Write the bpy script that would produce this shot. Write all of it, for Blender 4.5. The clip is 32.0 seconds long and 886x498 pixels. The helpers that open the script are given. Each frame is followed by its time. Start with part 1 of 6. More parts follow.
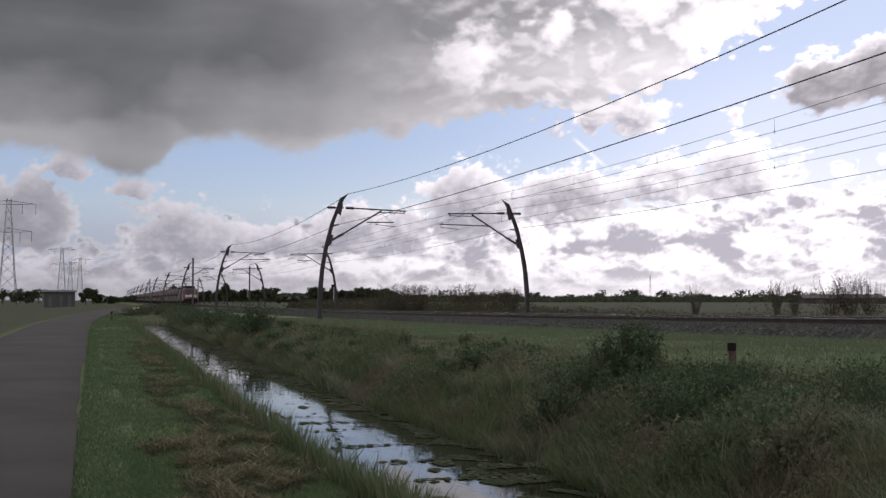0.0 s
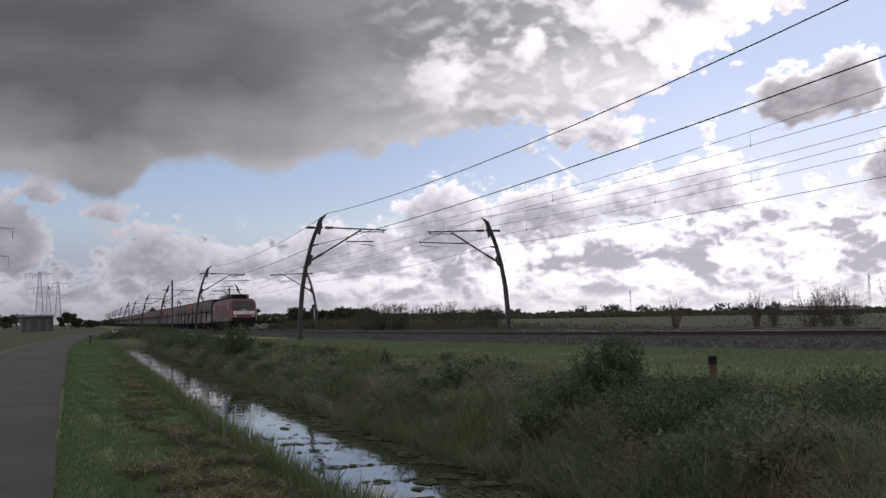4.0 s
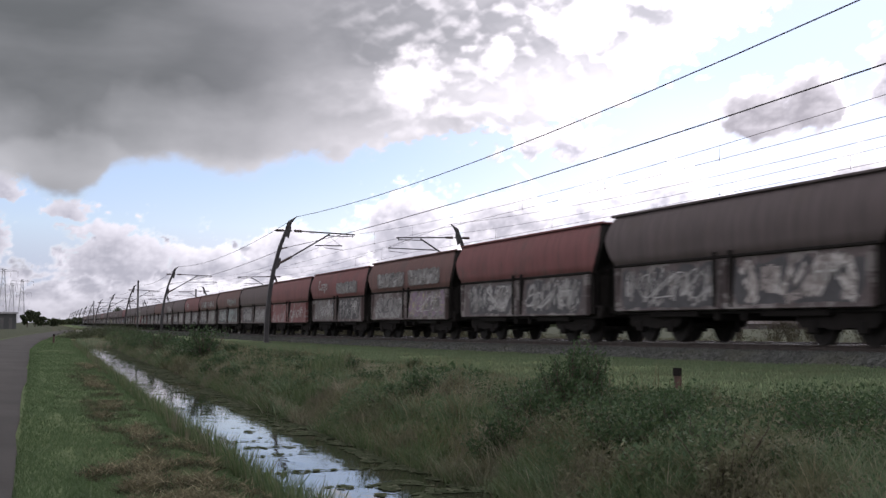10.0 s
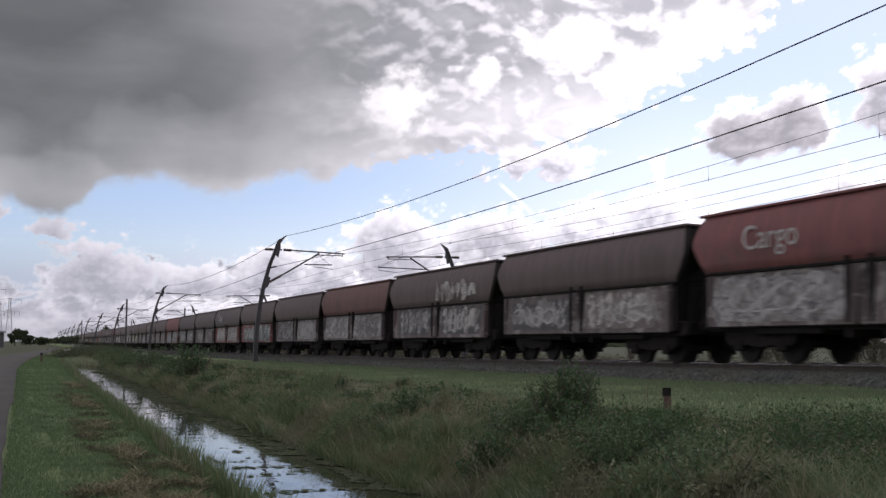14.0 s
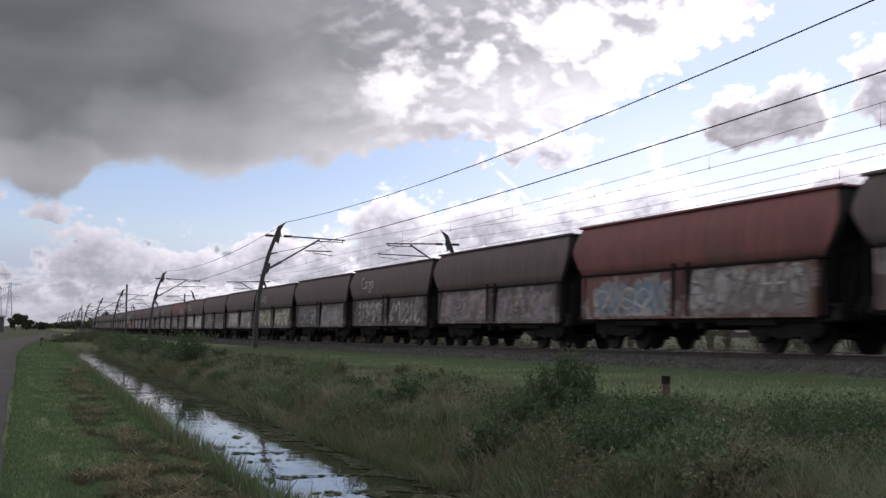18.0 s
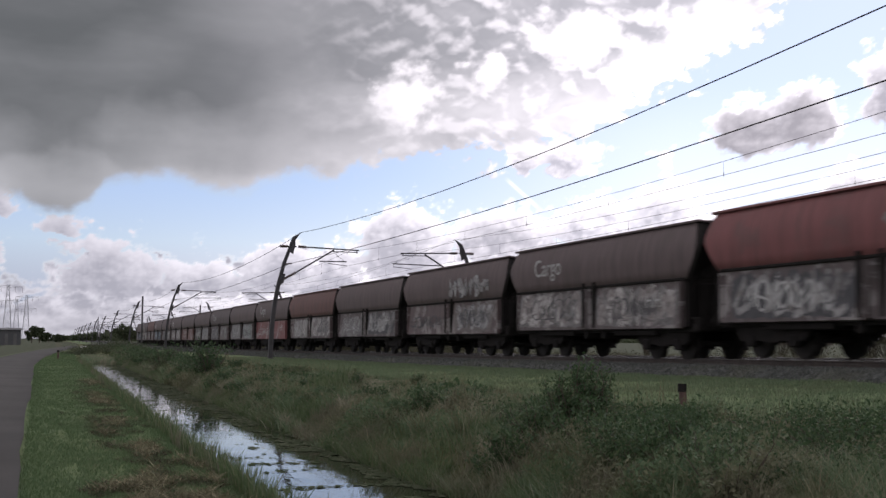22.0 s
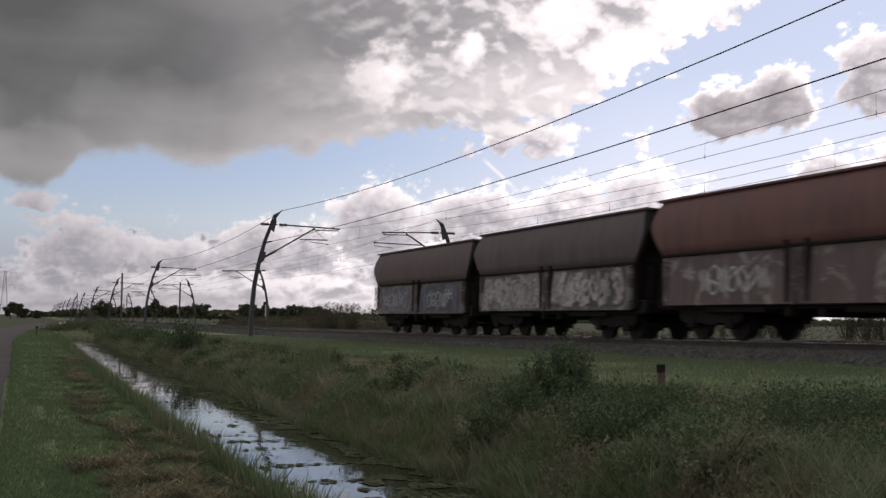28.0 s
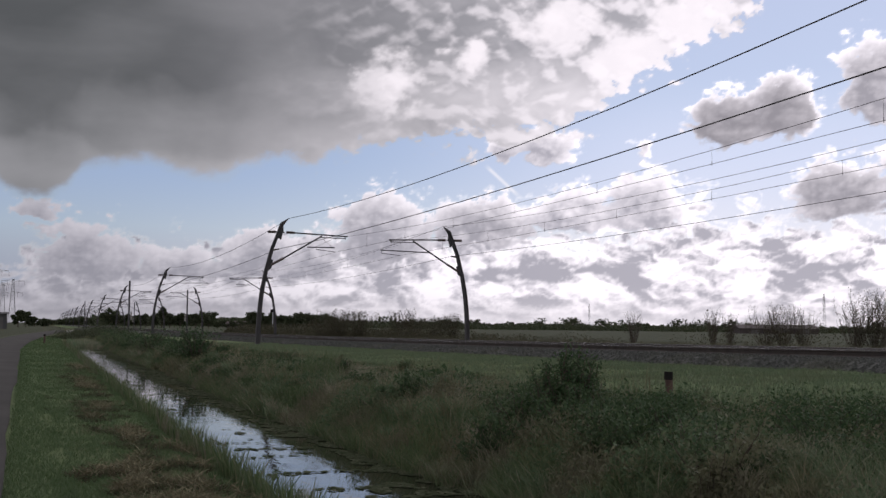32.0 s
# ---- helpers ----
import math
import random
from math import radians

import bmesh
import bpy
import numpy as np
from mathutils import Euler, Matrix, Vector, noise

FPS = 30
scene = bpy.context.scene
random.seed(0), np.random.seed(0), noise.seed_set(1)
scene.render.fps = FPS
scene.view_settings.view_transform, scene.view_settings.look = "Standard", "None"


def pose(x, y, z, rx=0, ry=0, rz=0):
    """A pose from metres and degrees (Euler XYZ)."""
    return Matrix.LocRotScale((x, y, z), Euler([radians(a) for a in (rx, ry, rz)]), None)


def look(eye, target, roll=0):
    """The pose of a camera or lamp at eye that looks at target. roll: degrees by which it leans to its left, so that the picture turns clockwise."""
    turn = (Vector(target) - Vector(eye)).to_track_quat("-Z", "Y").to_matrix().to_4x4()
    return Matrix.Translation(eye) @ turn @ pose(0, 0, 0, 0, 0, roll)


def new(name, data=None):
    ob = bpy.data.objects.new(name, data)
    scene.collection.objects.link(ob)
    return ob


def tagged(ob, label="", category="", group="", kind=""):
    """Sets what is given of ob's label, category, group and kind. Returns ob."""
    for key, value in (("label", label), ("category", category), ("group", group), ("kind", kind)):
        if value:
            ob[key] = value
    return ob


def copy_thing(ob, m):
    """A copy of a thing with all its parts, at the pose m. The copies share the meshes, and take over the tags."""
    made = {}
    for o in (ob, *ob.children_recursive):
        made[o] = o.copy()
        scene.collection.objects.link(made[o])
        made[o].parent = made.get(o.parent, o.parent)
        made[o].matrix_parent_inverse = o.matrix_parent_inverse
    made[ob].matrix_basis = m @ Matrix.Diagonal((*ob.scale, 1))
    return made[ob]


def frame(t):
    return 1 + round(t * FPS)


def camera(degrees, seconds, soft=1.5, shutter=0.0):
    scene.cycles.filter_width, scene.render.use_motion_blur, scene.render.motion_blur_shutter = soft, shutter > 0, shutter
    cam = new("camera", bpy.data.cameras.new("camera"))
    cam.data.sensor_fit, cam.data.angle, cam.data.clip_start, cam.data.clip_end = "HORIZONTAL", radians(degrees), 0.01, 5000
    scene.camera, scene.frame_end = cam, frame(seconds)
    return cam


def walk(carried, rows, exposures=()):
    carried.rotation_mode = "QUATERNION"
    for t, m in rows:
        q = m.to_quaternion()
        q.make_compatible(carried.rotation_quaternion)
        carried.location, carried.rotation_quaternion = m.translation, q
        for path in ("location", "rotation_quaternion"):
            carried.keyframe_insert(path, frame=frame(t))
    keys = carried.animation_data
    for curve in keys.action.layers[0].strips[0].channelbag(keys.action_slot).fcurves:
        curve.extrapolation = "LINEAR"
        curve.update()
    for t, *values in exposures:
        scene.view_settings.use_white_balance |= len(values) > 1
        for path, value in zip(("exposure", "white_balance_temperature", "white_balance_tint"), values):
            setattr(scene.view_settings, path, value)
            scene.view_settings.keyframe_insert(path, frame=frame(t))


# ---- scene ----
# One long view along a ditch: road, verge, water, field, double track with a passing coal train.
# World: +y runs along the track, x = 0 is the edge of the road, road surface at z = 0.
EYE = (0.0, 0.0, 1.25)
PATH = [
    (0.0, -17.76, 2.59, 0.0), (0.5, -17.82, 3.35, -0.08), (1.0, -17.74, 3.86, -0.36), (1.5, -17.78, 3.97, -0.61),
    (2.0, -17.99, 3.89, -0.63), (2.5, -17.9, 3.65, -1.15), (3.0, -18.77, 3.29, -0.61), (3.5, -18.81, 3.5, -1.0),
    (5.5, -18.84, 3.26, -0.58), (6.0, -19.08, 2.73, -0.55), (6.5, -19.18, 3.03, -0.89), (7.0, -19.54, 2.72, -0.5),
    (7.5, -19.96, 2.69, -0.2), (8.0, -20.06, 2.66, -0.26), (8.5, -20.26, 3.03, 0.31), (9.0, -20.23, 3.47, 0.5),
    (9.5, -20.2, 3.68, 0.11), (10.0, -20.38, 3.82, 0.27), (10.5, -20.38, 3.79, -0.02), (11.0, -20.4, 4.1, -0.05),
    (11.5, -20.68, 3.81, -0.06), (12.0, -20.77, 3.91, 0.47), (12.5, -20.78, 3.5, 0.36), (13.0, -20.73, 3.9, 0.55),
    (13.5, -20.84, 4.45, 0.53), (14.0, -20.9, 4.81, 0.37), (14.5, -20.84, 4.9, 0.46), (16.5, -20.98, 5.28, 0.52),
    (17.0, -20.97, 5.01, 0.51), (17.5, -20.91, 4.72, 0.41), (18.0, -20.9, 4.15, 0.67), (18.5, -20.84, 4.4, 0.69),
    (19.0, -20.77, 4.28, 0.86), (19.5, -20.7, 4.25, 0.58), (20.0, -20.59, 4.36, 0.83), (20.5, -20.34, 3.57, 0.69),
    (21.0, -20.09, 3.8, 0.58), (21.5, -20.18, 4.22, 0.26), (22.0, -20.16, 4.62, 0.25), (22.5, -20.12, 5.06, -0.2),
    (23.0, -20.08, 5.14, -0.15), (23.5, -20.33, 4.84, 0.35), (24.0, -20.5, 4.6, 0.41), (24.5, -20.77, 4.58, 0.51),
    (26.5, -21.06, 4.29, 0.24), (27.0, -21.15, 4.5, 0.21), (27.5, -21.15, 3.93, 0.58), (28.0, -21.13, 3.58, 0.7),
    (28.5, -21.07, 3.86, 0.52), (29.0, -21.03, 3.75, 0.47), (29.5, -20.98, 3.8, 0.45), (30.0, -20.94, 3.97, 0.69),
    (30.5, -20.86, 3.97, 0.9), (31.0, -20.8, 4.11, 0.71), (31.5, -20.77, 3.95, 0.62), (32.0, -20.77, 3.95, 0.62),
]
STOPS = [(0.0, 0.08, 6550), (1.0, 0.0, 6500), (6.0, 0.02, 6480), (7.0, 0.1, 6480), (8.0, 0.42, 6420), (9.0, 0.57, 6420), (11.0, 0.55, 6420), (13.0, 0.46, 6420), (14.0, 0.36, 6420), (17.0, 0.32, 6420), (19.0, 0.36, 6420), (20.5, 0.46, 6440), (21.2, 0.46, 6440), (22.2, 0.36, 6440), (24.0, 0.3, 6450), (27.0, 0.1, 6850), (28.5, 0.0, 6800), (29.5, -0.12, 6550), (32.0, -0.13, 6480)]
EXPOSURES = [(t, s + 0.04, k, 19) for t, s, k in STOPS]


def aim(yaw, pitch, roll):
    y, p = radians(yaw), radians(pitch)
    way = Vector((-math.sin(y) * math.cos(p), math.cos(y) * math.cos(p), math.sin(p)))
    return look(EYE, Vector(EYE) + way, roll)


cam = camera(43.0, 32.0, soft=1.42, shutter=0.25)
walk(cam, [(t, aim(a, b, c)) for t, a, b, c in PATH], EXPOSURES)

# ---- world and sun ----
SUN_AZ, SUN_EL = 52.0, 38.0   # degrees to the right of +y, and up
world = bpy.data.worlds.new("world")
scene.world = world
world.use_nodes = True
wn = world.node_tree.nodes
sky = wn.new("ShaderNodeTexSky")
sky.sky_type, sky.sun_disc = "NISHITA", False
sky.air_density, sky.dust_density, sky.ozone_density = 1.0, 0.3, 2.0
sky.sun_elevation, sky.sun_rotation = radians(SUN_EL), radians(SUN_AZ)
wn["Background"].inputs["Strength"].default_value = 0.085
world.node_tree.links.new(sky.outputs[0], wn["Background"].inputs["Color"])
sun = new("sun", bpy.data.lights.new("sun", "SUN"))
sun.data.energy, sun.data.angle, sun.data.color = 2.4, radians(14), (1.0, 0.95, 0.87)
sa, se = radians(SUN_AZ), radians(SUN_EL)
sun.matrix_world = look((0, 0, 0), (-math.sin(sa) * math.cos(se), -math.cos(sa) * math.cos(se), -math.sin(se)))


# ---- node helpers ----
class Graph:
    """A short way to write node trees."""

    def __init__(self, name):
        self.m = bpy.data.materials.new(name)
        self.m.use_nodes = True
        self.t = self.m.node_tree
        self.n = self.t.nodes
        self.shader = self.n["Principled BSDF"]
        self.out = self.n["Material Output"]

    def put(self, socket, value):
        if isinstance(value, (int, float, tuple, list)):
            if isinstance(value, (tuple, list)) and len(value) == 3 and len(socket.default_value) == 4:
                value = (*value, 1.0)
            socket.default_value = value
        else:
            self.t.links.new(value, socket)

    def math(self, op, a, b=0.0, c=0.0, clamp=False):
        k = self.n.new("ShaderNodeMath")
        k.operation, k.use_clamp = op, clamp
        for i, v in enumerate((a, b, c)):
            self.put(k.inputs[i], v)
        return k.outputs[0]

    def mix(self, f, a, b, blend="MIX"):
        k = self.n.new("ShaderNodeMix")
        k.data_type, k.blend_type = "RGBA", blend
        self.put(k.inputs[0], f)
        self.put(k.inputs[6], a)
        self.put(k.inputs[7], b)
        return k.outputs[2]

    def noise(self, vector, scale, detail=4.0, rough=0.55, distort=0.0):
        k = self.n.new("ShaderNodeTexNoise")
        if vector is not None:
            self.put(k.inputs["Vector"], vector)
        for key, v in (("Scale", scale), ("Detail", detail), ("Roughness", rough), ("Distortion", distort)):
            k.inputs[key].default_value = v
        return k.outputs[0]

    def step(self, v, lo, hi):
        k = self.n.new("ShaderNodeMapRange")
        k.interpolation_type = "SMOOTHSTEP"
        for i, x in enumerate((v, lo, hi, 0.0, 1.0)):
            self.put(k.inputs[i], x)
        return k.outputs[0]

    def coords(self, which="Object"):
        return self.n.new("ShaderNodeTexCoord").outputs[which]

    def place(self):
        return self.n.new("ShaderNodeNewGeometry").outputs["Position"]

    def island(self):
        return self.n.new("ShaderNodeNewGeometry").outputs["Random Per Island"]

    def chance(self):
        return self.n.new("ShaderNodeObjectInfo").outputs["Random"]

    def split(self, v):
        k = self.n.new("ShaderNodeSeparateXYZ")
        self.put(k.inputs[0], v)
        return k.outputs

    def join(self, x, y, z):
        k = self.n.new("ShaderNodeCombineXYZ")
        for i, v in enumerate((x, y, z)):
            self.put(k.inputs[i], v)
        return k.outputs[0]

    def bump(self, height, strength, distance):
        k = self.n.new("ShaderNodeBump")
        self.put(k.inputs["Height"], height)
        k.inputs["Strength"].default_value, k.inputs["Distance"].default_value = strength, distance
        self.put(self.shader.inputs["Normal"], k.outputs[0])

    def set(self, **kw):
        for key, v in kw.items():
            self.put(self.shader.inputs[key.replace("_", " ")], v)


def surface(name, a, b, rough=0.7, metal=0.0, scale=3.0, fine=40.0, bump=0.3, depth=0.01, dirt=None, sheen=0.5):
    """A worn surface: colours a and b mixed by a coarse and a fine grain, stains of dirt, fine relief."""
    g = Graph(name)
    v = g.coords()
    coarse, grain = g.noise(v, scale, 5), g.noise(v, fine, 3)
    c = g.mix(g.step(coarse, 0.35, 0.65), a, b)
    c = g.mix(g.math("MULTIPLY", grain, 0.35), c, (a[0] * 0.6, a[1] * 0.6, a[2] * 0.6))
    if dirt:
        c = g.mix(g.math("MULTIPLY", g.step(g.noise(v, scale * 0.6, 6, 0.65, 0.5), 0.5, 0.7), 0.6), c, dirt)
    g.set(Base_Color=c, Roughness=g.math("ADD", g.math("MULTIPLY", coarse, 0.3), rough - 0.15), Metallic=metal)
    g.shader.inputs["Specular IOR Level"].default_value = sheen
    g.bump(grain, bump, depth)
    return g.m


def leafy(name, a, b, c, rough=0.6, patch=None):
    """Blades or leaves: each island has its own shade between three colours; thin, so some light passes."""
    g = Graph(name)
    r = g.island()
    col = g.mix(g.step(r, 0.0, 0.6), a, b)
    col = g.mix(g.step(r, 0.75, 1.0), col, c)
    col = g.mix(g.math("MULTIPLY", g.noise(g.place(), 0.9, 3), 0.5), col, (a[0] * 0.6, a[1] * 0.6, a[2] * 0.6))
    if patch:
        spots = g.step(g.noise(g.place(), 0.75, 5, 0.65, 0.4), 0.49, 0.58)
        col = g.mix(g.math("MULTIPLY", spots, 0.62), col, g.mix(r, patch, tuple(q * 0.6 for q in patch)))
    g.set(Base_Color=col, Roughness=rough)
    g.shader.inputs["Specular IOR Level"].default_value = 0.25 if rough < 0.9 else 0.03
    t = g.n.new("ShaderNodeBsdfTranslucent")
    g.put(t.inputs["Color"], col)
    m = g.n.new("ShaderNodeMixShader")
    m.inputs[0].default_value = 0.4
    g.put(m.inputs[1], g.shader.outputs[0])
    g.put(m.inputs[2], t.outputs[0])
    g.put(g.out.inputs["Surface"], m.outputs[0])
    return g.m


def plain(name, c, rough=0.5, metal=0.0):
    return surface(name, c, tuple(x * 0.8 for x in c), rough, metal, 2.0, 30.0, 0.1, 0.003)


M = {
    "steel": surface("weathered_steel", (0.058, 0.056, 0.060), (0.078, 0.075, 0.079), 0.6, 0.2, 1.5, 25, 0.1, sheen=0.3),
    "galv": surface("galvanised_steel", (0.36, 0.37, 0.39), (0.45, 0.46, 0.47), 0.5, 0.4, 2, 30, 0.1),
    "wire": plain("copper_wire", (0.05, 0.045, 0.045), 0.5, 0.5),
    "insulator": plain("insulator", (0.07, 0.045, 0.04), 0.35),
    "sleeper": surface("sooty_concrete", (0.085, 0.08, 0.074), (0.06, 0.056, 0.052), 0.9, 0, 2, 30, 0.3),
    "concrete": surface("concrete", (0.26, 0.25, 0.235), (0.19, 0.18, 0.165), 0.85, 0, 2, 30, 0.3),
    "rail_top": surface("polished_rail", (0.58, 0.57, 0.55), (0.48, 0.46, 0.44), 0.24, 0.95, 2, 40, 0.05),
    "rail": surface("rusty_rail", (0.042, 0.033, 0.028), (0.03, 0.025, 0.022), 0.8, 0.1, 3, 40, 0.2),
    "asphalt": surface("asphalt", (0.038, 0.035, 0.031), (0.031, 0.029, 0.026), 0.9, 0, 0.5, 90, 0.4, 0.004, (0.050, 0.047, 0.042), 0.3),
    "wood": surface("weathered_wood", (0.075, 0.04, 0.032), (0.05, 0.032, 0.027), 0.85, 0, 4, 40, 0.4),
    "near_black": surface("matt_black", (0.0135, 0.0122, 0.012), (0.019, 0.017, 0.0162), 0.85, 0, 2, 25, 0.2, sheen=0.08),
    "under": surface("dull_black", (0.014, 0.0128, 0.0126), (0.020, 0.018, 0.0172), 0.85, 0, 2, 25, 0.2, sheen=0.08),
    "wheel": surface("wheel_steel", (0.022, 0.020, 0.019), (0.016, 0.015, 0.014), 0.75, 0.0, 3, 25, 0.1, sheen=0.15),
    "coal": surface("coal", (0.018, 0.018, 0.019), (0.03, 0.03, 0.03), 0.7, 0, 3, 12, 0.8, 0.05),
    "loco_red": surface("red_paint", (0.128, 0.026, 0.028), (0.098, 0.024, 0.025), 0.5, 0, 0.8, 14, 0.05, 0.003, (0.11, 0.04, 0.038)),
    "loco_grey": surface("grey_paint", (0.095, 0.098, 0.095), (0.07, 0.072, 0.07), 0.6, 0, 1, 20, 0.05, 0.003, (0.07, 0.06, 0.055)),
    "loco_roof": surface("roof_grey", (0.07, 0.07, 0.08), (0.05, 0.05, 0.055), 0.6, 0, 1, 20, 0.1),
    "white": surface("white_paint", (0.62, 0.62, 0.6), (0.5, 0.5, 0.49), 0.5, 0, 1, 20, 0.05),
    "glass": plain("dark_glass", (0.012, 0.014, 0.016), 0.12),
    "lettering": surface("white_lettering", (0.36, 0.36, 0.35), (0.26, 0.26, 0.26), 0.7, 0, 3, 30, 0.05),
    "fresh_spray": surface("fresh_white_spray", (0.50, 0.49, 0.48), (0.36, 0.35, 0.35), 0.7, 0, 2, 20, 0.05),
    "spray_dark": surface("dark_spray", (0.05, 0.05, 0.055), (0.035, 0.035, 0.04), 0.7, 0, 3, 30, 0.05),
    "brick": surface("brick_wall", (0.055, 0.044, 0.042), (0.042, 0.035, 0.034), 0.85, 0, 0.5, 8, 0.2),
    "roof": surface("roof_sheet", (0.05, 0.036, 0.034), (0.038, 0.028, 0.027), 0.8, 0, 0.3, 6, 0.2),
    "cladding": surface("grey_cladding", (0.062, 0.064, 0.066), (0.048, 0.05, 0.052), 0.7, 0, 0.2, 6, 0.1),
    "bark": surface("bark", (0.07, 0.055, 0.04), (0.045, 0.035, 0.028), 0.9, 0, 2, 20, 0.5),
    "lamp_red": plain("red_lens", (0.3, 0.02, 0.02), 0.2),
    "lamp": plain("lamp_lens", (0.7, 0.7, 0.66), 0.15),
    "verge_blade": leafy("verge_grass", (0.078, 0.125, 0.056), (0.089, 0.141, 0.063), (0.109, 0.153, 0.075)),
    "dry": leafy("cut_dry_grass", (0.092, 0.083, 0.048), (0.18, 0.164, 0.098), (0.36, 0.33, 0.21), 0.8),
    "straw": leafy("half_dry_grass", (0.10, 0.11, 0.06), (0.15, 0.15, 0.09), (0.27, 0.24, 0.16), 0.75),
    "old_hay": leafy("rotting_cut_grass", (0.040, 0.037, 0.022), (0.062, 0.056, 0.033), (0.15, 0.132, 0.08), 0.85),
    "reed": leafy("bank_grass", (0.103, 0.159, 0.090), (0.155, 0.212, 0.114), (0.298, 0.273, 0.199), patch=(0.342, 0.298, 0.226)),
    "sedge": leafy("water_edge_grass", (0.064, 0.102, 0.045), (0.106, 0.149, 0.069), (0.197, 0.190, 0.116), patch=(0.212, 0.177, 0.138)),
    "field_blade": leafy("field_grass", (0.099, 0.146, 0.081), (0.125, 0.171, 0.096), (0.168, 0.186, 0.124), patch=(0.146, 0.168, 0.098)),
    "weedy": leafy("bank_weed_leaf", (0.057, 0.103, 0.051), (0.101, 0.147, 0.074), (0.193, 0.187, 0.115), patch=(0.209, 0.187, 0.121)),
    "scrub": leafy("trackside_scrub", (0.082, 0.084, 0.05), (0.11, 0.105, 0.066), (0.07, 0.082, 0.044)),
    "nettle": leafy("nettle_leaf", (0.036, 0.069, 0.031), (0.057, 0.097, 0.043), (0.092, 0.130, 0.058)),
    "tree_leaf": leafy("tree_leaf", (0.042, 0.056, 0.03), (0.058, 0.074, 0.036), (0.085, 0.088, 0.048)),
    "willow_leaf": leafy("willow_leaf", (0.05, 0.052, 0.03), (0.07, 0.068, 0.04), (0.10, 0.085, 0.052)),
    "weed": leafy("duckweed", (0.058, 0.075, 0.041), (0.088, 0.105, 0.064), (0.170, 0.178, 0.122), 0.95),
}


def ground_material():
    g = Graph("ground_grass")
    p = g.place()
    x, y, z = g.split(p)
    big, mid, fine = g.noise(p, 0.12, 4), g.noise(p, 1.1, 5, 0.6), g.noise(p, 14.0, 4, 0.7)
    green = g.mix(g.step(mid, 0.35, 0.7), (0.100, 0.142, 0.068), (0.130, 0.172, 0.086))
    green = g.mix(g.math("MULTIPLY", g.step(big, 0.45, 0.7), 0.5), green, (0.11, 0.12, 0.045))
    bank = g.mix(g.step(mid, 0.4, 0.65), (0.06, 0.068, 0.028), (0.095, 0.09, 0.045))
    across = g.math("SUBTRACT", x, g.math("MULTIPLY", g.math("MAXIMUM", g.math("SUBTRACT", y, 14.0), 0.0), 0.0205))
    wob = g.math("ADD", across, g.math("MULTIPLY", g.math("SUBTRACT", mid, 0.5), 1.6))
    onbank = g.math("MULTIPLY", g.step(wob, 1.7, 2.3), g.math("SUBTRACT", 1.0, g.step(wob, 6.5, 8.0)))
    c = g.mix(onbank, green, bank)
    bend = g.math("POWER", g.math("DIVIDE", g.math("MAXIMUM", g.math("SUBTRACT", y, 55.0), 0.0), 41.0), 1.5)
    lane = g.math("SUBTRACT", x, g.math("ADD", g.math("MULTIPLY", y, 0.0077), g.math("MULTIPLY", g.math("MINIMUM", bend, 11.0), 1.25)))
    c = g.mix(g.math("MAXIMUM", g.step(x, 26.0, 30.0), g.step(lane, -2.7, -3.6)), c, g.mix(g.step(mid, 0.4, 0.65), (0.060, 0.066, 0.042), (0.046, 0.056, 0.034)))
    hay = g.math("MULTIPLY", g.step(wob, 0.5, 0.9), g.math("SUBTRACT", 1.0, g.step(wob, 1.3, 1.9)))
    hay = g.math("MULTIPLY", hay, g.step(g.noise(p, 0.8, 3), 0.44, 0.58))
    c = g.mix(g.math("MULTIPLY", hay, 0.8), c, (0.085, 0.076, 0.045))
    c = g.mix(g.math("MULTIPLY", g.step(fine, 0.4, 0.75), 0.45), c, (0.03, 0.036, 0.014))
    g.set(Base_Color=c, Roughness=0.9)
    g.shader.inputs["Specular IOR Level"].default_value = 0.1
    g.bump(g.math("ADD", fine, mid), 0.6, 0.06)
    return g.m


def ballast_material():
    g = Graph("ballast")
    p = g.place()
    k = g.n.new("ShaderNodeTexVoronoi")
    g.put(k.inputs["Vector"], p)
    k.inputs["Scale"].default_value = 9.0
    big = g.noise(p, 0.7, 4)
    c = g.mix(g.math("MULTIPLY", k.outputs["Color"], 0.8), (0.025, 0.028, 0.0255), (0.068, 0.075, 0.067))
    c = g.mix(g.math("MULTIPLY", g.step(big, 0.45, 0.7), 0.5), c, (0.05, 0.052, 0.034))
    g.set(Base_Color=c, Roughness=0.9)
    g.bump(k.outputs["Distance"], 0.9, 0.06)
    return g.m


def water_material():
    g = Graph("ditch_water")
    p = g.place()
    x, y, z = g.split(p)
    v = g.join(g.math("MULTIPLY", x, 1.6), g.math("MULTIPLY", y, 0.7), 0.0)
    g.set(Base_Color=(0.012, 0.014, 0.009), Roughness=0.03, IOR=1.33)
    g.shader.inputs["Specular IOR Level"].default_value = 0.8
    g.bump(g.math("ADD", g.noise(v, 3.0, 3), g.math("MULTIPLY", g.noise(v, 0.7, 2), 1.5)), 0.055, 0.05)
    return g.m


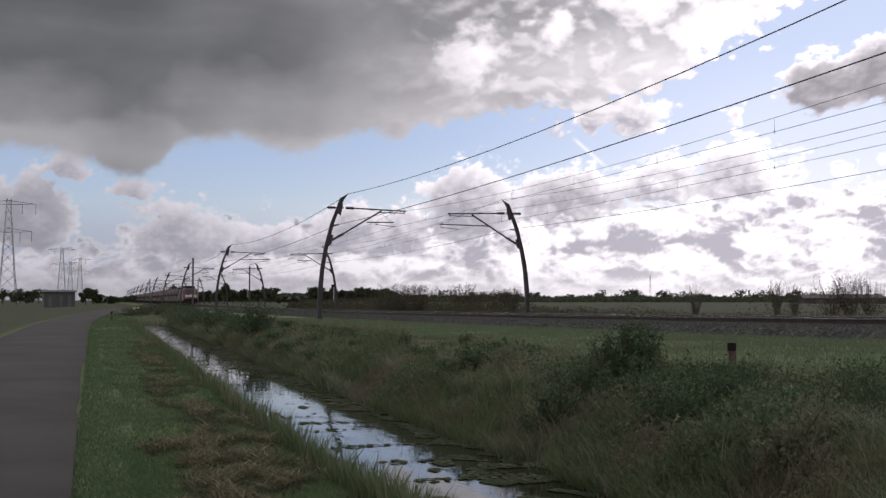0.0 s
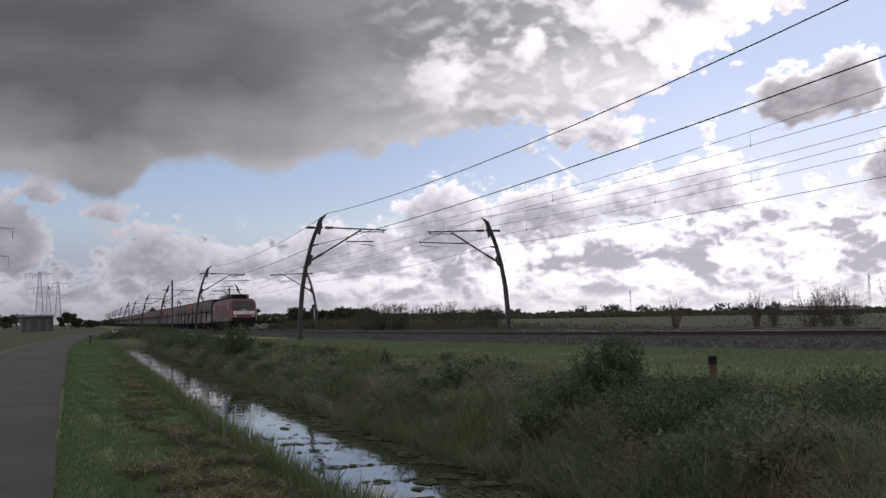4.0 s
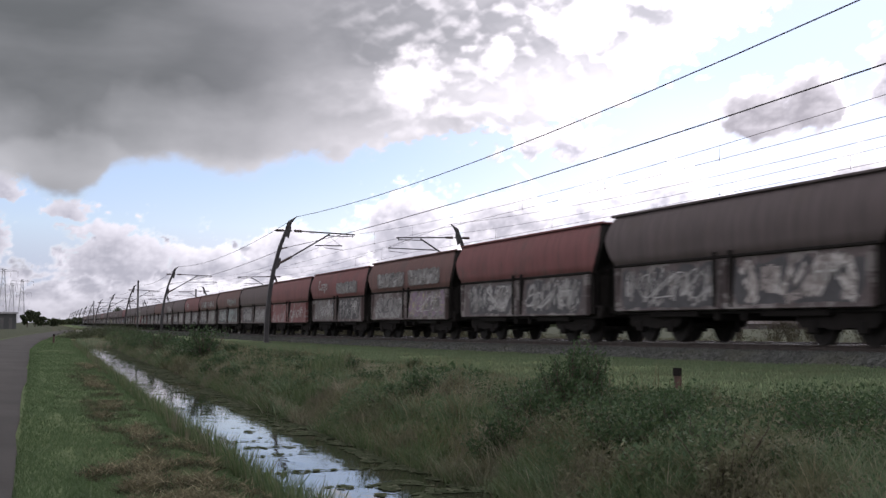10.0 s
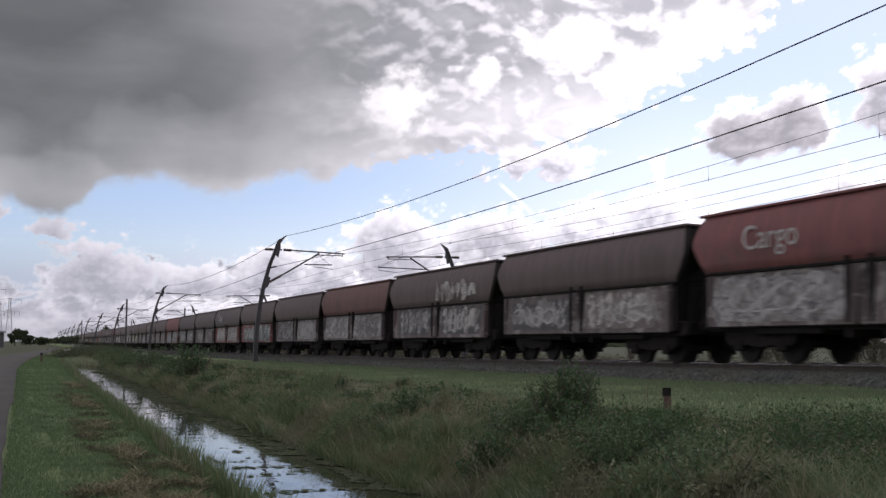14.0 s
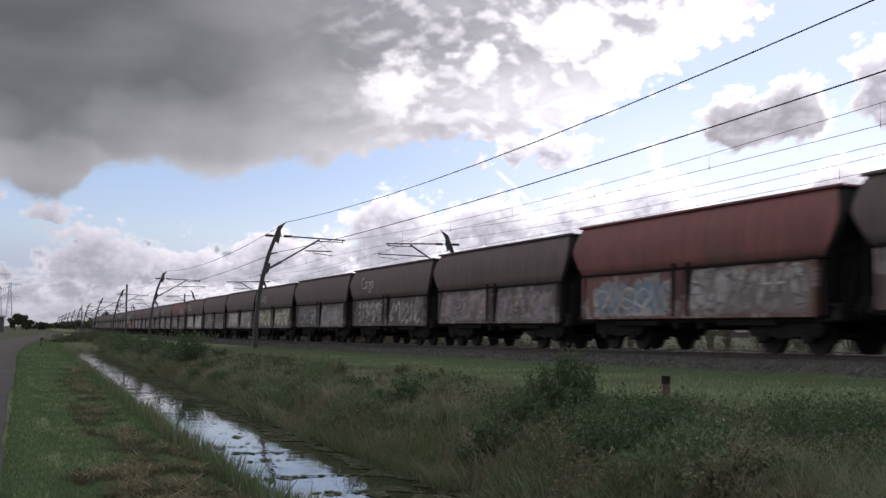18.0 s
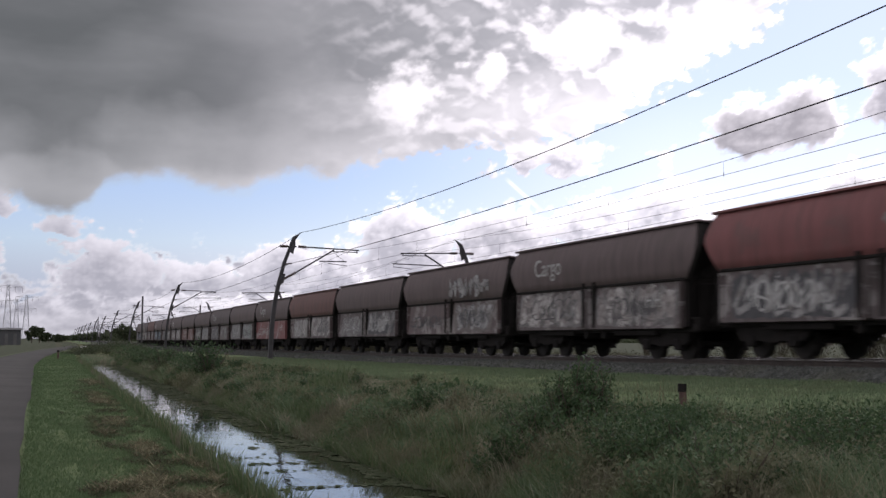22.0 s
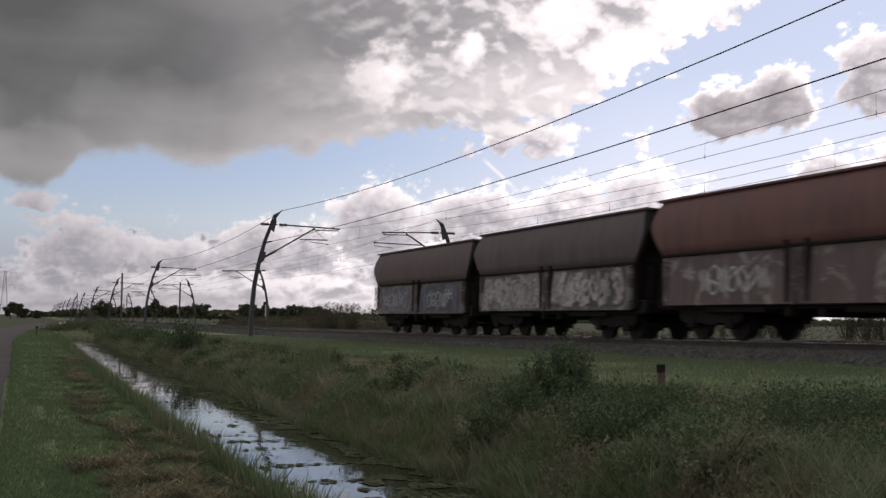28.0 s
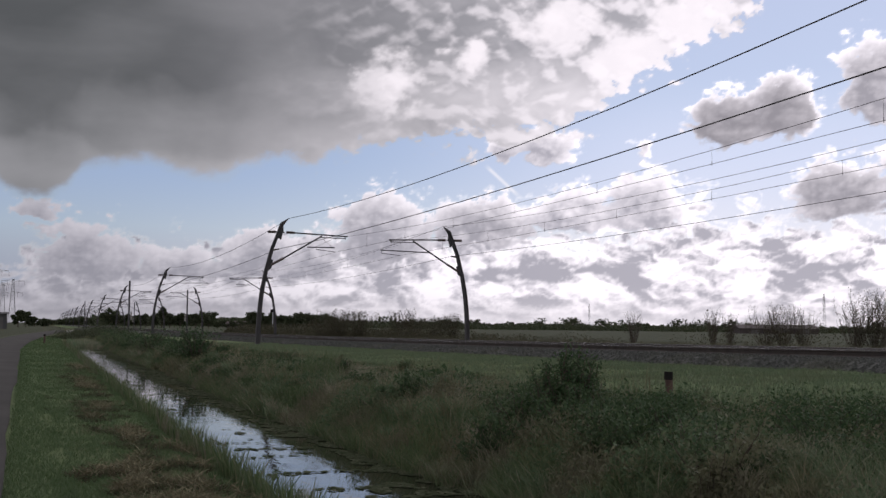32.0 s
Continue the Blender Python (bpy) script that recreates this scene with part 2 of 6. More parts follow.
def wagon_paint(name, c, pale):
    """Old coach paint on a coal hopper: faded in vertical streaks, rusty and sooty; pale: share of washed-out patches."""
    g = Graph(name)
    v = g.coords()
    x, y, z = g.split(v)
    r = g.chance()
    streak = g.noise(g.join(g.math("ADD", g.math("MULTIPLY", y, 3.0), g.math("MULTIPLY", r, 50.0)), g.math("MULTIPLY", z, 0.35), 0.0), 1.6, 4, 0.65)
    blot = g.noise(g.join(g.math("ADD", y, g.math("MULTIPLY", r, 90.0)), z, r), 0.9, 5, 0.6)
    col = g.mix(g.step(streak, 0.35, 0.7), c, tuple(q * 0.62 for q in c))
    col = g.mix(g.math("MULTIPLY", g.step(blot, 0.5, 0.72), 0.55), col, (0.055, 0.042, 0.038))
    if pale:
        col = g.mix(g.math("MULTIPLY", g.step(g.noise(g.join(g.math("ADD", y, g.math("MULTIPLY", r, 37.0)), z, 0.0), 1.3, 5, 0.7, 0.8), 0.52, 0.6), pale), col, (0.26, 0.25, 0.245))
    g.set(Base_Color=col, Roughness=0.7)
    g.bump(g.noise(v, 12.0, 3), 0.1, 0.01)
    return g.m


def spray_paint(name, fill, line, tint):
    """Sprayed lettering fields: a fill with darker outlines and smears."""
    g = Graph(name)
    v = g.coords()
    x, y, z = g.split(v)
    r = g.math("MULTIPLY", g.chance(), 61.0)
    q = g.join(g.math("ADD", g.math("MULTIPLY", y, 1.5), r), g.math("MULTIPLY", z, 1.5), r)
    a = g.noise(q, 1.0, 2, 0.45, 1.0)
    loops = g.math("ABSOLUTE", g.math("SUBTRACT", g.math("FRACT", g.math("MULTIPLY", a, 5.0)), 0.5))
    col = g.mix(g.step(g.noise(q, 0.9, 3), 0.42, 0.6), fill, tint)
    col = g.mix(g.step(loops, 0.13, 0.09), col, line)
    col = g.mix(g.math("MULTIPLY", g.step(g.noise(q, 3.0, 5, 0.7), 0.45, 0.65), 0.75), col, (0.09, 0.075, 0.07))
    g.set(Base_Color=col, Roughness=0.65)
    return g.m


PAINTS = {
    "brown": ((0.084, 0.060, 0.060), 0.0), "red": ((0.150, 0.050, 0.050), 0.0),
    "grey": ((0.077, 0.060, 0.061), 0.0), "rust": ((0.108, 0.050, 0.044), 0.0),
}
for key, (c, _) in PAINTS.items():
    M["upper_" + key] = wagon_paint("hopper_paint_" + key, c, 0.0)
    M["lower_" + key] = wagon_paint("flap_paint_" + key, c, 0.55)
SPRAYS = [
    spray_paint("silver_spray", (0.25, 0.25, 0.25), (0.05, 0.05, 0.055), (0.15, 0.145, 0.145)),
    spray_paint("white_spray", (0.33, 0.32, 0.31), (0.09, 0.08, 0.08), (0.19, 0.17, 0.165)),
    spray_paint("blue_spray", (0.06, 0.12, 0.18), (0.2, 0.2, 0.22), (0.09, 0.16, 0.22)),
    spray_paint("purple_spray", (0.15, 0.10, 0.16), (0.25, 0.23, 0.14), (0.19, 0.15, 0.19)),
    spray_paint("teal_spray", (0.17, 0.22, 0.22), (0.07, 0.09, 0.09), (0.3, 0.31, 0.29)),
    spray_paint("yellow_spray", (0.33, 0.31, 0.14), (0.09, 0.09, 0.08), (0.36, 0.36, 0.34)),
    spray_paint("dark_blue_spray", (0.03, 0.05, 0.10), (0.10, 0.11, 0.14), (0.045, 0.06, 0.09)),
    spray_paint("dull_silver_spray", (0.15, 0.148, 0.148), (0.06, 0.055, 0.055), (0.10, 0.095, 0.095)),
    spray_paint("washed_spray", (0.12, 0.105, 0.10), (0.08, 0.07, 0.068), (0.10, 0.08, 0.078)),
]
M["ground"], M["ballast"], M["water"] = ground_material(), ballast_material(), water_material()


# ---- mesh helpers ----
def link(name, verts, faces, mat, parent=None, smooth=False, label=""):
    me = bpy.data.meshes.new(name)
    me.from_pydata(verts, [], faces)
    me.materials.append(mat)
    if smooth:
        me.polygons.foreach_set("use_smooth", [True] * len(me.polygons))
    me.update()
    ob = new(name, me)
    ob.parent = parent
    return tagged(ob, label)


def part(name, bm, mat, parent, label="", smooth=False):
    me = bpy.data.meshes.new(name)
    bmesh.ops.recalc_face_normals(bm, faces=bm.faces)
    for f in bm.faces:
        f.smooth = smooth
    bm.to_mesh(me)
    bm.free()
    me.materials.append(mat)
    ob = new(name, me)
    ob.parent = parent
    return tagged(ob, label)


def thing(name, label, category, group="", kind="", at=None):
    ob = new(name)
    ob.empty_display_size = 0.2
    if at is not None:
        ob.matrix_basis = at
    return tagged(ob, label, category, group, kind)


def box(bm, lo, hi, bevel=0.0):
    c = [(a + b) / 2 for a, b in zip(lo, hi)]
    s = [abs(b - a) for a, b in zip(lo, hi)]
    r = bmesh.ops.create_cube(bm, size=1.0, matrix=Matrix.Translation(c) @ Matrix.Diagonal((*s, 1)))
    if bevel:
        es = list({e for v in r["verts"] for e in v.link_edges})
        bmesh.ops.bevel(bm, geom=es, offset=bevel, segments=1, affect="EDGES")


def tube(bm, pts, radius, sides=6, flat=1.0):
    """A round bar through points; radius one number or one for each point."""
    pts = [Vector(p) for p in pts]
    rs = radius if isinstance(radius, (list, tuple)) else [radius] * len(pts)
    rings = []
    for i, p in enumerate(pts):
        d = (pts[min(i + 1, len(pts) - 1)] - pts[max(i - 1, 0)]).normalized()
        a = d.cross(Vector((0, 0, 1)) if abs(d.z) < 0.9 else Vector((0, 1, 0))).normalized()
        b = d.cross(a)
        rings.append([bm.verts.new(p + (a * math.cos(t) * flat + b * math.sin(t)) * rs[i]) for t in [2 * math.pi * k / sides for k in range(sides)]])
    for r0, r1 in zip(rings, rings[1:]):
        for k in range(sides):
            bm.faces.new((r0[k], r0[(k + 1) % sides], r1[(k + 1) % sides], r1[k]))
    bm.faces.new(rings[0][::-1])
    bm.faces.new(rings[-1])


def disc(bm, centre, radius, width, sides=16):
    """A wheel-like cylinder about the x axis."""
    m = Matrix.Translation(centre) @ Matrix.Rotation(math.pi / 2, 4, "Y")
    bmesh.ops.create_cone(bm, cap_ends=True, segments=sides, radius1=radius, radius2=radius, depth=width, matrix=m)


def sweep(profile, ys, fx, fz, closed=True):
    """A profile of (offset, height) carried along the track."""
    verts, faces, n = [], [], len(profile)
    for y in ys:
        cx, cz = fx(y), fz(y)
        verts += [(cx + o, y, cz + h) for o, h in profile]
    for i in range(len(ys) - 1):
        for k in range(n if closed else n - 1):
            a, b = i * n + k, i * n + (k + 1) % n
            faces.append((a, a + n, b + n, b))
    return verts, faces


def blades(name, pos, h, w, bend, mat, seed, kind="stuff", label="", category="grass"):
    """Many separate grass blades: a quad and a tip each, bent over in a chance direction."""
    rng = np.random.default_rng(seed)
    n = len(pos)
    a = rng.uniform(0, 2 * np.pi, n)
    side = np.stack([np.cos(a), np.sin(a), np.zeros(n)], 1) * (w / 2)[:, None]
    b = rng.uniform(0, 2 * np.pi, n)
    lean = np.stack([np.cos(b), np.sin(b), np.zeros(n)], 1) * (bend * h * rng.uniform(0.2, 1.0, n))[:, None]
    up = np.stack([np.zeros(n), np.zeros(n), h], 1)
    mid = pos + up * 0.55 + lean * 0.35
    tip = pos + up + lean
    v = np.stack([pos - side, pos + side, mid + side * 0.7, mid - side * 0.7, tip], 1).reshape(-1, 3)
    i = np.arange(n)[:, None] * 5
    me = bpy.data.meshes.new(name)
    me.vertices.add(n * 5)
    me.vertices.foreach_set("co", v.astype(np.float32).ravel())
    loops = (i + np.array([0, 1, 2, 3, 3, 2, 4])).ravel()
    me.loops.add(n * 7)
    me.loops.foreach_set("vertex_index", loops.astype(np.int32))
    me.polygons.add(n * 2)
    starts = (np.arange(n)[:, None] * 7 + np.array([0, 4])).ravel()
    me.polygons.foreach_set("loop_start", starts.astype(np.int32))
    me.update(calc_edges=True)
    me.validate()
    me.materials.append(mat)
    return tagged(new(name, me), label, category, kind=kind)


def leaf_cloud(name, pos, size, mat, parent, seed, up=0.4):
    """Small leaf quads, folded along the middle, turned at chance."""
    rng = np.random.default_rng(seed)
    n = len(pos)
    d = rng.normal(size=(n, 3))
    d[:, 2] += up
    d /= np.linalg.norm(d, axis=1)[:, None]
    s = np.cross(d, rng.normal(size=(n, 3)))
    s /= np.linalg.norm(s, axis=1)[:, None]
    k = (size * rng.uniform(0.6, 1.3, n))[:, None]
    v = np.stack([pos - d * k, pos + s * k * 0.45, pos + d * k, pos - s * k * 0.45], 1).reshape(-1, 3)
    f = (np.arange(n)[:, None] * 4 + np.arange(4)).tolist()
    return link(name, v.tolist(), f, mat, parent)


# ---- the line of the track ----
def track_x(y):
    u = max(y, 0.0) - 100.0
    return 18.2 + 0.0197 * 0.5 * (u + math.sqrt(u * u + 3600.0))


def track_z(y):
    return 0.05 + 1.0 * math.exp(-max(y, 0.0) / 78.0)


def track_turn(y):
    return math.degrees(math.atan2(-(track_x(y + 1) - track_x(y - 1)), 2.0))


GAUGE = 0.75
TRACK2 = 4.6


def smooth(t):
    t = min(max(t, 0.0), 1.0)
    return t * t * (3 - 2 * t)


def drift(y):
    """How far the ditch has turned to the right at y."""
    u = y - 14.0
    return 0.0205 * 0.5 * (u + math.sqrt(u * u + 150.0)) - 0.03


def ground_z(x, y):
    full = x
    x = x - drift(y) * smooth((x - 0.5) / 1.5) * smooth((14.0 - x) / 6.0)
    tx, tz = track_x(y), track_z(y) - 0.44
    if 2.9 < x < 5.6:
        x += 0.30 * noise.noise((0.0, y * 0.45, 7.0)) * smooth((x - 2.9) / 0.5) * smooth((5.6 - x) / 0.5)
    cut = 1.0 - smooth((y - 84.0) / 14.0)
    if x <= 1.5:
        z = -0.05 if x > -3.6 else -0.05 - 0.15 * smooth((-3.6 - x) / 1.5)
    elif x <= 2.5:
        z = -0.05 - 0.65 * cut * smooth((x - 1.5) / 1.0)
    elif x <= 3.3:
        z = -0.05 - 0.65 * cut
    elif x <= 4.7:
        z = -0.05 - 0.65 * cut + (0.20 + 0.65 * cut) * smooth((x - 3.3) / 1.4)
    elif x <= tx - 3.0:
        z = 0.15 + (tz - 0.15) * smooth((x - 5.2) / 8.0)
    else:
        z = tz + (0.0 - tz) * smooth((x - tx - 8) / 25.0)
    n = noise.noise((x * 0.45, y * 0.45, 0.3)) * 0.05 + noise.noise((x * 1.7, y * 1.7, 2.0)) * 0.025
    return z + n * (0.0 if -3.9 < full < 0.5 else 1.0)


def ground():
    xs = [-4000, -1500, -600, -250, -120, -60, -30, -18, -12, -8, -6, -4.6, -3.9, -3.45, -3.0, -2, -1, -0.1, 0.1]
    xs += [0.3 + 0.2 * i for i in range(36)] + [7.6 + 0.5 * i for i in range(16)] + [15.8 + 1.2 * i for i in range(14)]
    xs += [35, 42, 52, 65, 85, 120, 180, 260, 400, 700, 1300, 2400, 4000]
    ys = [-300, -120, -50, -20, -8, 0, 3] + [5 + 0.25 * i for i in range(120)] + [35.5 + 0.8 * i for i in range(60)]
    ys += [85 + 3 * i for i in range(30)] + [180, 200, 230, 270, 320, 400, 500, 650, 900, 1300, 2000, 3000, 4200]
    verts = [(x, y, ground_z(x, y)) for y in ys for x in xs]
    n = len(xs)
    faces = [(j * n + i, j * n + i + 1, (j + 1) * n + i + 1, (j + 1) * n + i) for j in range(len(ys) - 1) for i in range(n - 1)]
    tagged(link("ground", verts, faces, M["ground"], smooth=True), "grassy flat polder ground with a ditch cut into it", "ground", kind="structure")


def road_edge(y):
    """The right edge of the lane, which bends to the right beyond the straight."""
    return -0.15 + 0.0077 * y + 1.25 * (max(0.0, min(y, 260.0) - 55.0) / 41.0) ** 1.5


def road():
    ys = [-200, -50, -10, 0] + [4 + 2.0 * i for i in range(60)] + [130, 140, 150, 160, 170, 180, 200, 220, 240, 260, 280]
    verts, faces = [], []
    rng = random.Random(4)
    for y in ys:
        e = rng.uniform(-0.04, 0.04)
        a, b = road_edge(y) - 2.7 - e, road_edge(y) + e
        verts += [(a - 0.02, y, -0.12), (a, y, 0.0), (a + 0.6, y, 0.02), ((a + b) / 2, y, 0.035), (b - 0.6, y, 0.02), (b, y, 0.0), (b + 0.02, y, -0.12)]
    for i in range(len(ys) - 1):
        for k in range(6):
            a = i * 7 + k
            faces.append((a, a + 1, a + 8, a + 7))
    tagged(link("road", verts, faces, M["asphalt"], smooth=True), "narrow grey asphalt country lane beside the verge", "road", kind="structure")


def water():
    ys = [-300, -100, -40, -15, 0, 5, 10, 15, 20, 30, 40, 60, 80, 100]
    verts = [(x + drift(y), y, -0.26) for y in ys for x in (1.6, 4.9)]
    faces = [(2 * i, 2 * i + 1, 2 * i + 3, 2 * i + 2) for i in range(len(ys) - 1)]
    tagged(link("water", verts, faces, M["water"]), "still dark ditch water that mirrors the sky", "water", kind="structure")


def embankment():
    ys = [-250, -100, -40, 0] + [4 + 3.0 * i for i in range(40)] + [130 + 10 * i for i in range(40)] + [560, 650, 800, 1000]
    prof = [(-3.1, -0.75), (-2.75, -0.55), (-2.15, -0.24), (-1.7, -0.19), (6.2, -0.19), (6.7, -0.24), (7.4, -0.55), (7.8, -0.75)]
    v, f = sweep(prof, ys, track_x, track_z, False)
    tagged(link("ballast_bed", v, f, M["ballast"]), "grey crushed stone ballast bed under two tracks", "ballast", kind="structure")
    rail_prof = [(-0.07, -0.16), (-0.012, -0.12), (-0.012, -0.045), (-0.036, -0.035), (-0.036, -0.004), (0.036, -0.004), (0.036, -0.035), (0.012, -0.045), (0.012, -0.12), (0.07, -0.16)]
    for t in (0.0, TRACK2):
        tr = thing("railway_track", "steel railway track on concrete sleepers in ballast", "railway track", "parallel tracks", "structure")
        for s in (-GAUGE, GAUGE):
            v, f = sweep([(o + s + t, h) for o, h in rail_prof], ys, track_x, track_z)
            link("rail", v, f, M["rail"], tr)
            v, f = sweep([(o + s + t, h) for o, h in ((-0.034, -0.004), (-0.034, 0.0), (0.034, 0.0), (0.034, -0.004))], ys, track_x, track_z)
            link("rail_head", v, f, M["rail_top"], tr, label="rail head polished by wheels")
        bm = bmesh.new()
        box(bm, (-1.25, -0.13, -0.22), (1.25, 0.13, 0.0), 0.02)
        first = None
        for i in range(110):
            y = 12 + 0.6 * i
            if first is None:
                first = part("sleeper", bm, M["sleeper"], tr)
                ob = first
            else:
                ob = new("sleeper", first.data)
                ob.parent = tr
            ob.matrix_basis = pose(track_x(y) + t, y, track_z(y) - 0.155, 0, 0, track_turn(y))


def ballast_stones():
    rng = np.random.default_rng(8)
    n = 26000
    y = np.concatenate([14 + 46 * rng.random(14000) ** 1.3, 56 + 110 * rng.random(12000) ** 1.2])
    o = rng.uniform(-3.05, -1.0, n)
    h = np.interp(o, [-3.1, -2.75, -2.15, -1.7, -1.0], [-0.75, -0.55, -0.24, -0.19, -0.19])
    base = np.array([[1, 0, 0], [-1, 0, 0], [0, 1, 0], [0, -1, 0], [0, 0, 1], [0, 0, -0.4]], float)
    tri = np.array([[0, 2, 4], [2, 1, 4], [1, 3, 4], [3, 0, 4]])
    r = rng.uniform(0.025, 0.07, n) * (1.0 + np.clip(y - 50, 0, 80) / 50)
    c = np.stack([[track_x(q) for q in y] + o, y, [track_z(q) for q in y] + h], 1)
    v = (c[:, None] + base[None] * r[:, None, None] * rng.uniform(0.6, 1.3, (n, 6, 1))).reshape(-1, 3)
    f = (np.arange(n)[:, None, None] * 6 + tri[None]).reshape(-1, 3)
    tagged(link("ballast_stones", v.tolist(), f.tolist(), M["ballast"]), "loose grey ballast stones on the shoulder of the track", "stones", kind="stuff")


ground()
road()
water()
embankment()
ballast_stones()


# ---- sky backdrop of broken cloud ----
GRID = 0.07


def gradient_noise(seed):
    rng = np.random.default_rng(seed)
    a = rng.uniform(0, 2 * np.pi, (256, 256))
    gx, gy = np.cos(a), np.sin(a)

    def value(x, y):
        xi, yi = np.floor(x).astype(int), np.floor(y).astype(int)
        xf, yf = x - xi, y - yi
        u, v = xf * xf * xf * (xf * (xf * 6 - 15) + 10), yf * yf * yf * (yf * (yf * 6 - 15) + 10)

        def corner(i, j):
            p, q = (xi + i) % 256, (yi + j) % 256
            return gx[p, q] * (xf - i) + gy[p, q] * (yf - j)
        a0 = corner(0, 0) * (1 - u) + corner(1, 0) * u
        a1 = corner(0, 1) * (1 - u) + corner(1, 1) * u
        return 1.5 * (a0 * (1 - v) + a1 * v)
    return value


def fractal(seed, x, y, octaves, gain=0.5, round_=False):
    """Fractal noise about 0; round_: swollen lobes with sharp creases between them, about 0 too."""
    f = gradient_noise(seed)
    total, amp, k = 0.0, 1.0, 1.0
    for i in range(octaves):
        n = f(x * k + 17.3 * i, y * k + 9.1 * i)
        total = total + amp * ((np.abs(n) - 0.27) * 1.6 if round_ else n)
        amp, k = amp * gain, k * 2.03
    return total


def ramp(v, lo, hi):
    """A smooth step from 0 at lo to 1 at hi, which may be the lower."""
    t = np.clip((v - lo) / (hi - lo), 0, 1)
    return t * t * (3 - 2 * t)


# heaped clouds: degrees to the right of +y, degrees up to the base, half width, height,
HEAPS = [   # and how heavy and grey
    (4.2, 2.8, 3.1, 2.3, 0.0), (8.6, 2.6, 2.4, 1.5, 0.0), (12.4, 3.0, 2.2, 2.2, 0.0), (15.2, 3.0, 1.8, 2.0, 0.0), (18.5, 4.0, 2.9, 3.5, 0.1),
    (23.4, 4.8, 3.2, 2.3, 0.3), (28.2, 5.5, 2.8, 1.8, 0.0), (31.8, 5.8, 2.4, 2.4, 0.0), (40.9, 6.2, 2.7, 2.6, 0.6), (44.6, 6.0, 2.0, 3.2, 0.6),
    (35.7, 10.0, 2.2, 2.1, 0.9), (38.4, 10.3, 2.2, 2.4, 0.9), (42.9, 11.2, 2.3, 3.2, 0.5), (24.8, 9.0, 1.0, 0.9, 0.0), (26.8, 8.8, 1.6, 1.5, 0.0), (31.7, 9.0, 0.5, 0.7, 0.0),
    (1.7, 5.2, 1.6, 0.7, 0.1), (-1.4, 6.2, 1.5, 1.0, 0.0), (-3.2, 3.4, 2.6, 2.9, 0.6),
]
ARCH_AZ, ARCH_EL = (-6, 0.5, 1.8, 3.1, 3.9, 4.6, 7.2, 10, 14), (8.4, 9.0, 9.6, 9.4, 8.7, 8.5, 8.6, 8.3, 8.5)   # a paler shelf under the bank
BREAKS = [(18.6, 12.2, 2.0, 1.8), (22.7, 13.7, 1.2, 0.8), (27.2, 15.3, 2.6, 1.6), (31.0, 13.4, 2.6, 1.9), (34.0, 15.4, 2.2, 1.8)]
RIM_AZ = (-8, -2, -0.3, 0.3, 1.0, 1.9, 2.9, 3.5, 4.5, 7, 8.9, 10.5, 11.5, 12.5, 15, 17, 19.5, 23.5, 27.5, 29.2, 31, 33, 36.5, 38.2, 41, 47)
RIM_EL = (7.1, 7.0, 6.6, 6.1, 5.8, 5.8, 6.5, 7.3, 7.7, 7.8, 7.2, 7.3, 7.8, 8.2, 8.3, 8.9, 9.1, 9.5, 9.7, 10.8, 11.9, 12.9, 15.0, 16.6, 19, 24)


